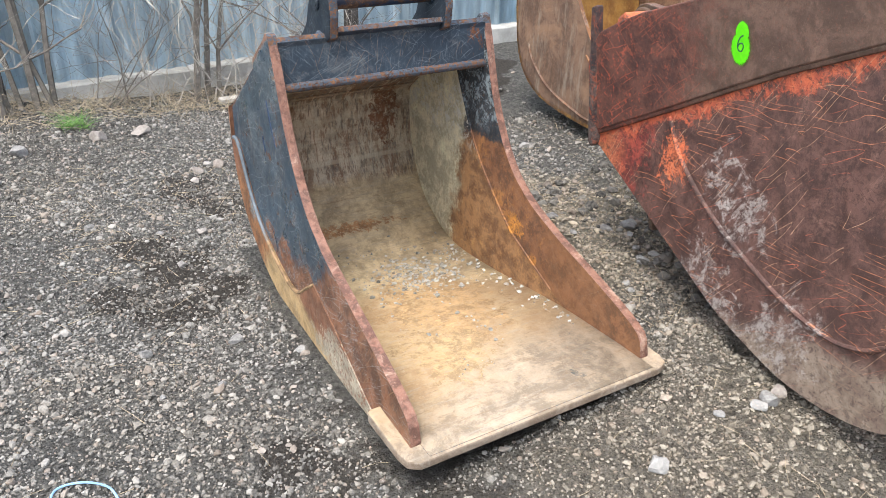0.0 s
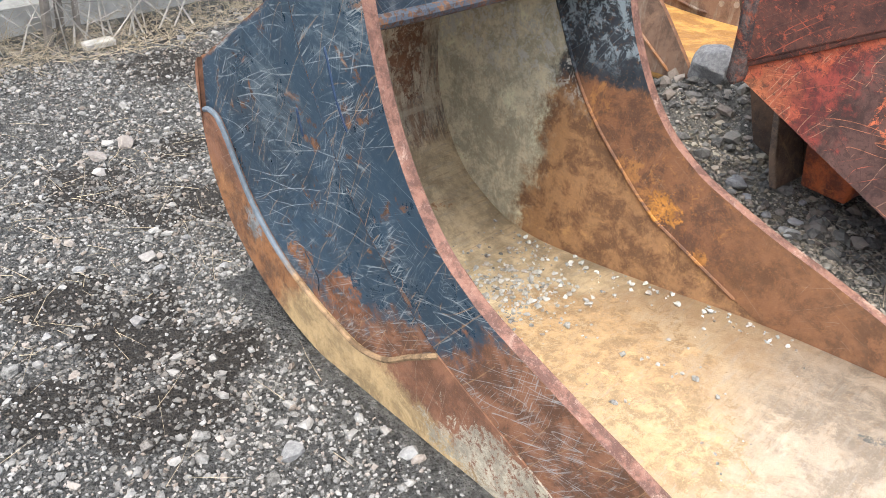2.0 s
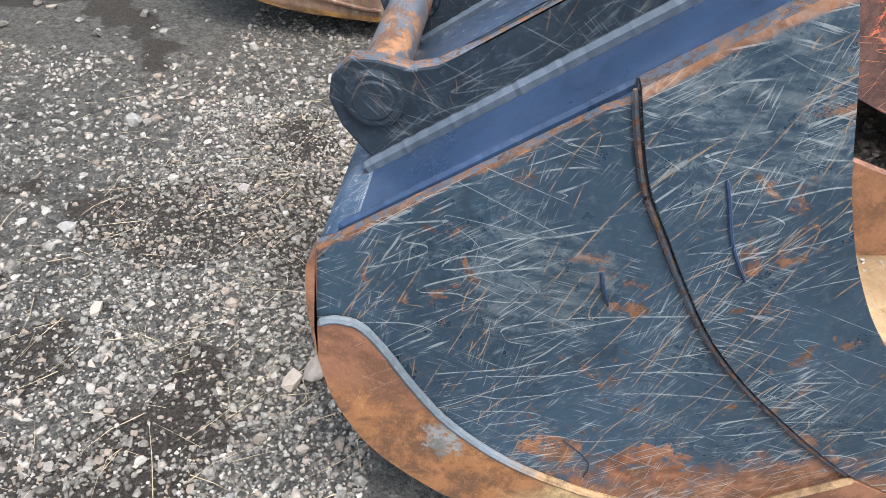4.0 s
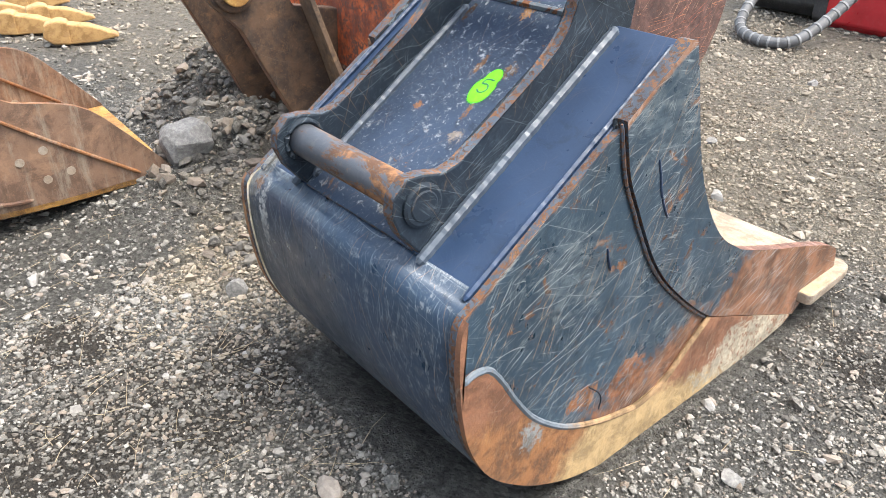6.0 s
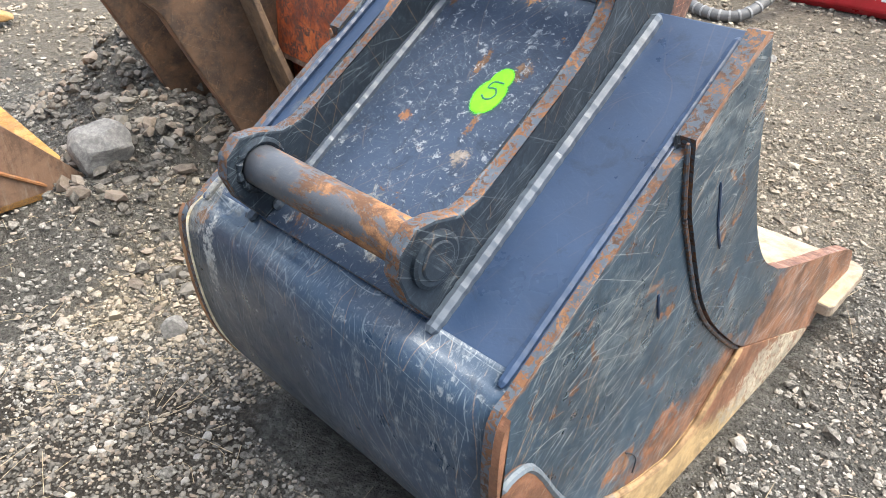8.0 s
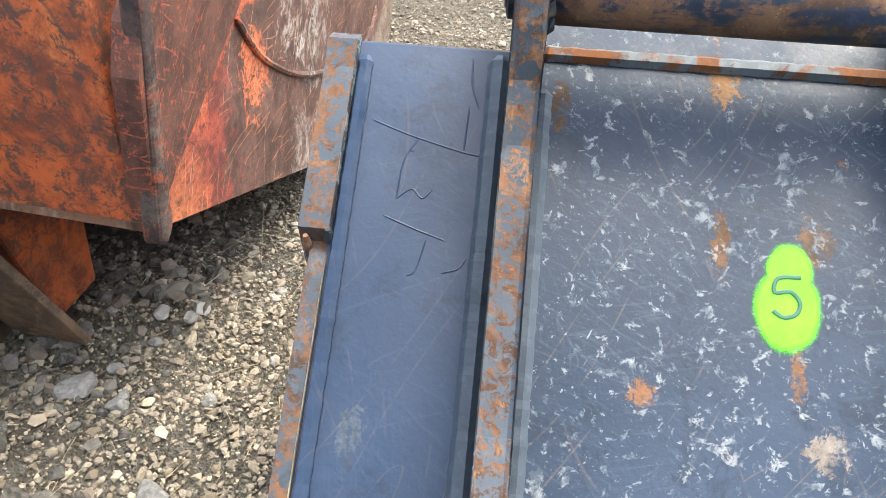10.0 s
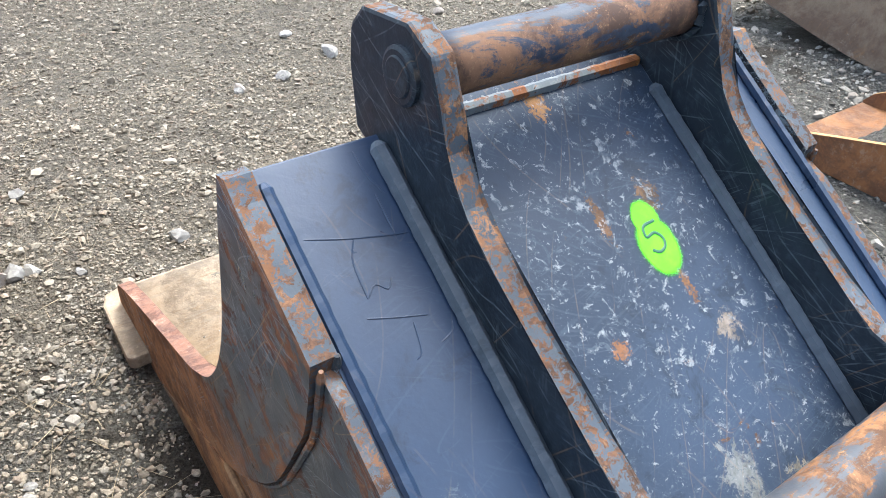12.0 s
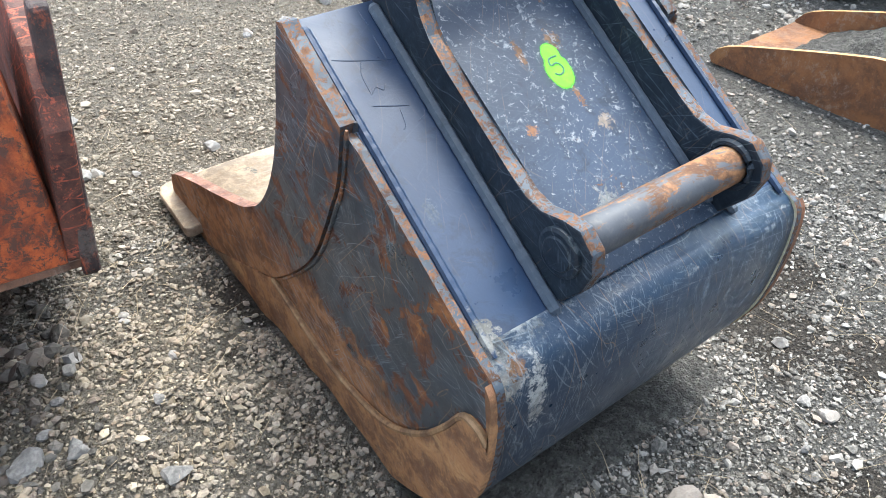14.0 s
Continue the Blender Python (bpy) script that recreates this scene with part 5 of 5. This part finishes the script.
# grit and pebbles inside the bucket
scatter("bucket_grit", "pale grit and sand washed together on the bucket floor", (
    (-0.02, 0.36, 0.90, 1.16, 5200), (-0.15, 0.39, 0.80, 1.30, 1500), (0.345, 0.402, 0.30, 1.15, 2600), (-0.2, 0.40, 0.2, 0.9, 130)), (0.0025, 0.0095), 21, look_of="bucket_grit", spare=False, level=lambda x, y: floor_z(y) + (0.004 if y < 0.24 else 0.0))
for k in range(260):
    rnd = random.Random(900 + k)
    y = rnd.gauss(1.02, 0.10) if k < 180 else rnd.uniform(0.3, 1.2)
    x = rnd.gauss(0.14, 0.12) if k < 180 else rnd.choice((0.38, 0.40, 0.42, -0.34, 0.1)) - abs(rnd.gauss(0, 0.02))
    r = 0.0045 + 0.010 * rnd.random() ** 2
    ob = part("pebble", stone(r, 300 + k, 0.55, 2), M["pebble"])
    ob.matrix_world = Matrix.Translation((max(-0.385, min(0.405, x)), y, floor_z(y) + (0.004 if y < 0.24 else 0.0) + r * 0.35))
    tagged(ob, "small pale pebble lying in the bucket", "pebble", "pebbles in the bucket")

# ---- the yellow bucket with earth in it ----


def open_bucket(name, label, m, side, floor_line, width, mats, holes=()):
    top = thing(name, label, "bucket", m)
    for i, x in enumerate((0.0, width)):
        a, b = (x, x + 0.025) if i == 0 else (x - 0.025, x)
        sp = part("side_plate", prism(side, a, b), mats, top, "", 0.006)
        for y, z in holes:
            part("bolt_hole", tube([(a - 0.004, y, z), (a + 0.001, y, z)], 0.02, 16), M["lip"], sp)
    part("shell", bent_plate(floor_line, 0.025, width - 0.025, 0.022), [mats[0], mats[1], mats[2]], top, "", 0.004)
    return top


open_bucket("yellow_bucket", "orange-brown bucket with earth lying in it", pose(-2.88, 0.27, -0.012), smooth_line([(0.0, 0.03), (0.08, 0.10), (0.36, 0.18), (0.75, 0.275), (1.2, 0.36), (1.5, 0.75)], 3)
            + smooth_line([(1.85, 0.6), (1.8, 0.2), (1.5, 0.0), (0.02, 0.0)], 3), smooth_line([(0.0, 0.0), (0.8, 0.0), (1.5, 0.0), (1.8, 0.2), (1.85, 0.6)], 3), 0.75, [M["brown2"], M["brown2"], M["tooth"]])
dirt = bmesh.new()
grid = [[dirt.verts.new((-2.84 + 0.67 * i / 16, 0.48 + 1.2 * j / 24, 0.02 + 0.22 * min(1, j / 9) * (0.75 + 0.35 * noise.noise(Vector((i * 0.35, j * 0.3, 5)))) + 0.02 * noise.noise(Vector((i * 1.3, j * 1.3, 1))))) for i in range(17)] for j in range(25)]
for j in range(24):
    for i in range(16):
        dirt.faces.new((grid[j][i], grid[j][i + 1], grid[j + 1][i + 1], grid[j + 1][i]))
tagged(part("earth", dirt, M["soil"]), "grey-brown earth lying in the yellow bucket", "earth")

open_bucket("grey_bucket", "grey-brown worn bucket tipped back on gravel", pose(-4.35, -0.15, 0.0, -14, 0, 0) @ pose(0, -0.85, 0.02), smooth_line([(0.0, 0.03), (0.2, 0.28), (0.5, 0.42), (0.8, 0.6), (1.0, 1.0)], 3)
            + smooth_line([(1.4, 0.8), (1.4, 0.35), (1.2, 0.08), (0.9, 0.0), (0.02, 0.0)], 3), smooth_line([(0.0, 0.0), (0.9, 0.0), (1.2, 0.08), (1.4, 0.35), (1.4, 0.8)], 3), 1.0, [M["greybrown"], M["greybrown"], M["brown2"]])

# ---- digging teeth lying beyond the brown bucket ----


def tooth(m):
    top = thing("bucket_tooth", "ochre steel digging tooth lying on gravel", "tooth", m, "digging teeth in a row")
    part("tip", prism([(0.0, 0.03), (0.16, 0.0), (0.36, 0.0), (0.36, 0.15), (0.2, 0.125), (0.02, 0.05)], -0.065, 0.065), M["tooth"], top, "", 0.012)
    part("socket", prism([(0.34, 0.0), (0.46, 0.01), (0.52, 0.06), (0.50, 0.15), (0.40, 0.18), (0.34, 0.16)], -0.085, 0.085), M["tooth"], top, "", 0.012)
    return top


for x, y, turn in ((4.74, 0.64, -18), (5.5, 0.58, -12), (6.3, 0.55, -14), (7.15, 0.50, -8), (5.25, 0.88, -25), (6.0, 0.92, -5)):
    tooth(pose(x, y, ground_z(x, y) + 0.02, 0, 0, turn))

# ---- the red hydraulic breaker ----
BR = pose(2.40, -4.15, -0.015, 0, 0, 177.3) @ Matrix.Scale(1.12, 4)
breaker = thing("hydraulic_breaker", "bright red boxed hydraulic breaker lying on gravel", "breaker", BR)


def lying_box(x0, x1, y0, y1, z0, z1, cut):
    """A long box with cut long edges, along x."""
    o = [(y0 + cut, z0), (y1 - cut, z0), (y1, z0 + cut), (y1, z1 - cut), (y1 - cut, z1), (y0 + cut, z1), (y0, z1 - cut), (y0, z0 + cut)]
    return prism(o, x0, x1)


body = part("body", lying_box(0.68, 2.85, 0.0, 0.6, 0.0, 0.72, 0.05), M["redpaint"], breaker, "glossy red steel case", 0.015)
head = part("head", lying_box(0.0, 0.70, 0.06, 0.56, 0.03, 0.62, 0.09), M["blackrubber"], breaker, "black head end", 0.02)
part("collar", lying_box(0.62, 0.72, -0.012, 0.61, -0.004, 0.7, 0.07), M["blackrubber"], breaker, "", 0.01)
for x in (0.2, 0.45):
    part("bolt", tube([(x, 0.045, 0.25), (x, 0.07, 0.25)], 0.03, 6), M["blackrubber"], head)
part("slot", block(1.72, 1.92, -0.003, 0.02, 0.50, 0.57), M["blackrubber"], body, "dark slot", 0.012)
part("emblem", prism([(0.09 * math.cos(k * math.pi / 12), 0.07 * math.sin(k * math.pi / 12)) for k in range(24)], -0.0015, 0.0015), M["emblem"], body, "dark oval emblem").matrix_basis = pose(1.80, -0.002, 0.30, 0, 0, 90)
for x, w, h in ((1.48, 0.05, 0.40), (1.56, 0.02, 0.24), (1.415, 0.006, 0.42), (1.44, 0.006, 0.42), (1.60, 0.006, 0.40)):
    part("lettering_bar", block(x, x + w, -0.0025, 0.001, 0.12, 0.12 + h), M["white"], body, "white lettering bar")


def hose():
    line = smooth_line([(0.50, 0.1, 0.62), (0.41, -0.12, 0.52), (0.40, -0.45, 0.25), (0.50, -0.75, 0.08), (0.74, -0.90, 0.045), (0.95, -0.82, 0.06), (1.03, -0.55, 0.2), (1.08, -0.3, 0.38), (1.12, -0.04, 0.55), (1.12, 0.1, 0.6)], 8)
    top = thing("hose", "ribbed dark grey hydraulic hose curling over gravel", "hose", BR.copy())
    part("tube", tube(line, 0.036, 14), M["hose"], top, smooth=True)
    for k in range(3, len(line) - 3, 2):
        a, b = Vector(line[k]), Vector(line[k + 1])
        d = (b - a).normalized() * 0.007
        part("rib", tube([a - d, a + d], 0.0405, 14), M["hose2"], top)
    a, b = Vector(line[-9]), Vector(line[-6])
    part("clamp", tube([a, b], 0.05, 16), M["blackrubber"], top)
    return top


hose()

# ---- a thin blue cord on the gravel ----
cord_pts = smooth_line([(-1.36, 0.42, 0), (-1.33, 0.485, 0), (-1.26, 0.48, 0), (-1.20, 0.43, 0), (-1.18, 0.36, 0)], 6)
cord = tube([(x, y, ground_z(x, y) + 0.012) for x, y, z in cord_pts], 0.0035, 6)
tagged(part("cord", cord, M["cord"]), "thin pale blue cord lying on gravel", "cord")

# ---- puddle ----
pud = bmesh.new()
ring = [pud.verts.new((-4.9 + 0.9 * math.cos(k / 24 * 6.283) * (1 + 0.2 * math.sin(k * 0.8)), -1.6 + 0.65 * math.sin(k / 24 * 6.283) * (1 + 0.15 * math.sin(k * 1.3)), 0.012)) for k in range(24)]
pud.faces.new(ring)
tagged(part("puddle", pud, M["water"]), "shallow puddle reflecting pale sky", "puddle", kind="structure")

# ---- the corrugated fence ----
FENCE = Matrix.Translation((-1.02, 4.06, 0)) @ Matrix.Rotation(radians(4.5), 4, "Z")
fence = tagged(new("fence"), "weathered blue-grey corrugated metal fence on a concrete base", "fence", kind="structure")
fence.matrix_world = FENCE


def corrugated(width, height):
    bm = bmesh.new()
    prof, x, k = [], 0.0, 0
    while x < width - 1e-6:
        prof += [(x, 0.0), (x + 0.022, 0.004), (x + 0.042, 0.022), (x + 0.062, 0.026), (x + 0.082, 0.022), (x + 0.100, 0.004)]
        x += 0.119
    prof.append((width, 0.0))
    a = [bm.verts.new((u, v, 0)) for u, v in prof]
    b = [bm.verts.new((u, v, height)) for u, v in prof]
    for i in range(len(a) - 1):
        bm.faces.new((a[i], a[i + 1], b[i + 1], b[i]))
    bmesh.ops.solidify(bm, geom=bm.faces[:], thickness=0.0015)
    return bm


sheet = part("sheet", corrugated(0.95, 2.3), M["sheet"], fence)
sheet.matrix_basis = pose(-4.75, 0.0, 0.135, -2)
for k in range(1, 11):
    ob = new("sheet", sheet.data)
    ob.parent = fence
    rnd = random.Random(k)
    ob.matrix_basis = pose(-4.75 + 0.948 * k, 0.004 * (k % 2), 0.135 + rnd.uniform(-0.006, 0.008), -2 + rnd.uniform(-1.5, 1.5), rnd.uniform(-0.6, 0.6))
base = bmesh.new()
prev = None
for k in range(48):
    x, h = -4.8 + k * 0.22, 0.135 + 0.015 * noise.noise(Vector((k * 0.6, 0, 0)))
    quad = [base.verts.new((x, y, z)) for y, z in ((-0.09 + 0.008 * noise.noise(Vector((k * 0.5, 9, 0))), -0.2), (-0.085, h - 0.01), (-0.07, h), (0.1, h), (0.1, -0.2))]
    if prev:
        for i in range(5):
            base.faces.new((prev[i], prev[(i + 1) % 5], quad[(i + 1) % 5], quad[i]))
    prev = quad
bmesh.ops.recalc_face_normals(base, faces=base.faces)
part("concrete_base", base, M["concrete"], fence, "stained pale concrete base")
for x in (-0.32, 2.2):
    part("post", block(x, x + 0.09, -0.10, -0.015, -0.1, 2.5), M["post"], fence, "dark timber post", 0.006)

# ---- bare shrubs and dry grass by the fence ----


def shrub(x, y, seed, stems, height, thick, look_of, spread=0.5):
    rnd = random.Random(seed)
    top = thing("bare_shrub", "leafless grey-brown shrub with thin tangled branches by the fence", "shrub", pose(x, y, ground_z(x, y) - 0.02), "bare shrubs along the fence")

    def branch(bm, p, d, length, r, depth):
        pts, q = [p.copy()], p.copy()
        for _ in range(5):
            d = (d + Vector((rnd.gauss(0, 0.13), rnd.gauss(0, 0.13), rnd.gauss(0.02, 0.1)))).normalized()
            if q.y + y < 3.5:
                d.y = abs(d.y) + 0.1
            if q.y + y > 3.9:
                d.y = -abs(d.y) - 0.1
            q = q + d * length / 5
            pts.append(q.copy())
        tube(pts, [r * (1 - 0.75 * i / 5) for i in range(6)], 5, bm, ends=False)
        if depth:
            for _ in range(rnd.randint(4, 7)):
                i = rnd.randint(1, 5)
                side = Vector((rnd.gauss(0, 1), rnd.gauss(0, 1), rnd.gauss(0.5, 0.6))).normalized()
                branch(bm, pts[i], (d * 0.5 + side).normalized(), length * rnd.uniform(0.35, 0.65), r * 0.42, depth - 1)

    for k in range(stems):
        bm = bmesh.new()
        lean = Vector((rnd.gauss(0, 0.28) * spread * 2, rnd.gauss(0, 0.2) * spread * 2, 1)).normalized()
        branch(bm, Vector((rnd.gauss(0, 0.08), rnd.gauss(0, 0.05), 0)), lean, height * rnd.uniform(0.7, 1.1), thick * rnd.uniform(0.7, 1.15), 2)
        part("stem", bm, M[look_of], top)
    return top


for i, (x, y, stems, h, thick, look_of, spread) in enumerate((
        (-1.05, 3.76, 4, 2.1, 0.022, "bark", 0.25), (-0.11, 3.75, 3, 2.3, 0.024, "bark", 0.15), (-1.27, 3.70, 3, 1.8, 0.02, "bark", 0.3), (0.25, 3.76, 7, 1.1, 0.006, "twig", 1.0), (-0.35, 3.78, 6, 0.9, 0.005, "twig", 1.1),
        (-0.68, 3.80, 6, 0.9, 0.005, "bark", 0.9), (0.55, 3.80, 6, 1.2, 0.006, "twig", 1.0), (0.05, 3.72, 6, 1.0, 0.005, "twig", 1.3), (-1.7, 3.7, 6, 1.2, 0.007, "twig", 0.8), (1.1, 3.85, 5, 1.4, 0.008, "bark", 0.8))):
    shrub(x, y, 50 + i, stems, h, thick, look_of, spread)


def litter(name, label, boxes, length, thick, flat, look_of, seed):
    """Dry blades and twigs, as one mesh."""
    rnd = random.Random(seed)
    verts, faces = [], []
    for x0, x1, y0, y1, count in boxes:
        for _ in range(count):
            x, y = rnd.uniform(x0, x1), rnd.uniform(y0, y1)
            a, l = rnd.uniform(0, 6.283), rnd.uniform(*length)
            up = rnd.uniform(0.02, 0.25) if rnd.random() < flat else rnd.uniform(0.5, 1.2)
            dx, dy = math.cos(a), math.sin(a)
            w = thick * rnd.uniform(0.6, 1.3)
            z = ground_z(x, y) + 0.006
            if covered(x, y):
                continue
            base = len(verts)
            for s in (0.0, 0.5, 1.0):
                lift = l * up * s * (1 - 0.35 * s)
                px, py, pz = x + dx * l * s, y + dy * l * s + rnd.uniform(-0.01, 0.01), z + lift
                q = w * (1 - 0.7 * s)
                verts += [(px - dy * q, py + dx * q, pz), (px + dy * q, py - dx * q, pz), (px, py, pz + q * 1.2)]
            for k in (0, 3):
                for i in range(3):
                    j = (i + 1) % 3
                    faces.append((base + k + i, base + k + j, base + k + 3 + j, base + k + 3 + i))
    me = bpy.data.meshes.new(name)
    me.from_pydata(verts, [], faces)
    me.materials.append(M[look_of])
    return tagged(new(name, me), label, "grass", kind="stuff")


litter("dry_grass", "dry straw-coloured grass along the fence foot", ((-2.6, 1.2, 3.62, 4.0, 1300), (-2.6, -1.0, 3.35, 3.7, 350), (-1.0, 0.6, 3.5, 3.7, 300)), (0.06, 0.30), 0.0016, 0.6, "straw", 5)
litter("twigs", "thin dry straws and twigs scattered on gravel", ((-1.9, 1.6, -1.0, 2.9, 420), (0.4, 1.2, -0.9, 1.2, 150), (-1.2, 0.9, 1.6, 2.7, 260), (-1.5, 1.2, -2.6, -0.6, 220), (1.0, 2.3, 0.6, 2.4, 160)), (0.03, 0.15), 0.0011, 0.93, "straw", 6)
litter("green_tuft", "small tuft of green grass", ((-1.0, -0.86, 3.34, 3.44, 130),), (0.05, 0.13), 0.002, 0.1, "green", 7)
plank = part("plank", block(0, 0.15, 0, 0.06, 0, 0.03), M["twig"], None, "", 0.004)
plank.matrix_world = pose(0.0, 3.61, ground_z(0.1, 3.63) + 0.012, 3, 0, 4)
tagged(plank, "short pale weathered plank lying by the fence", "plank")
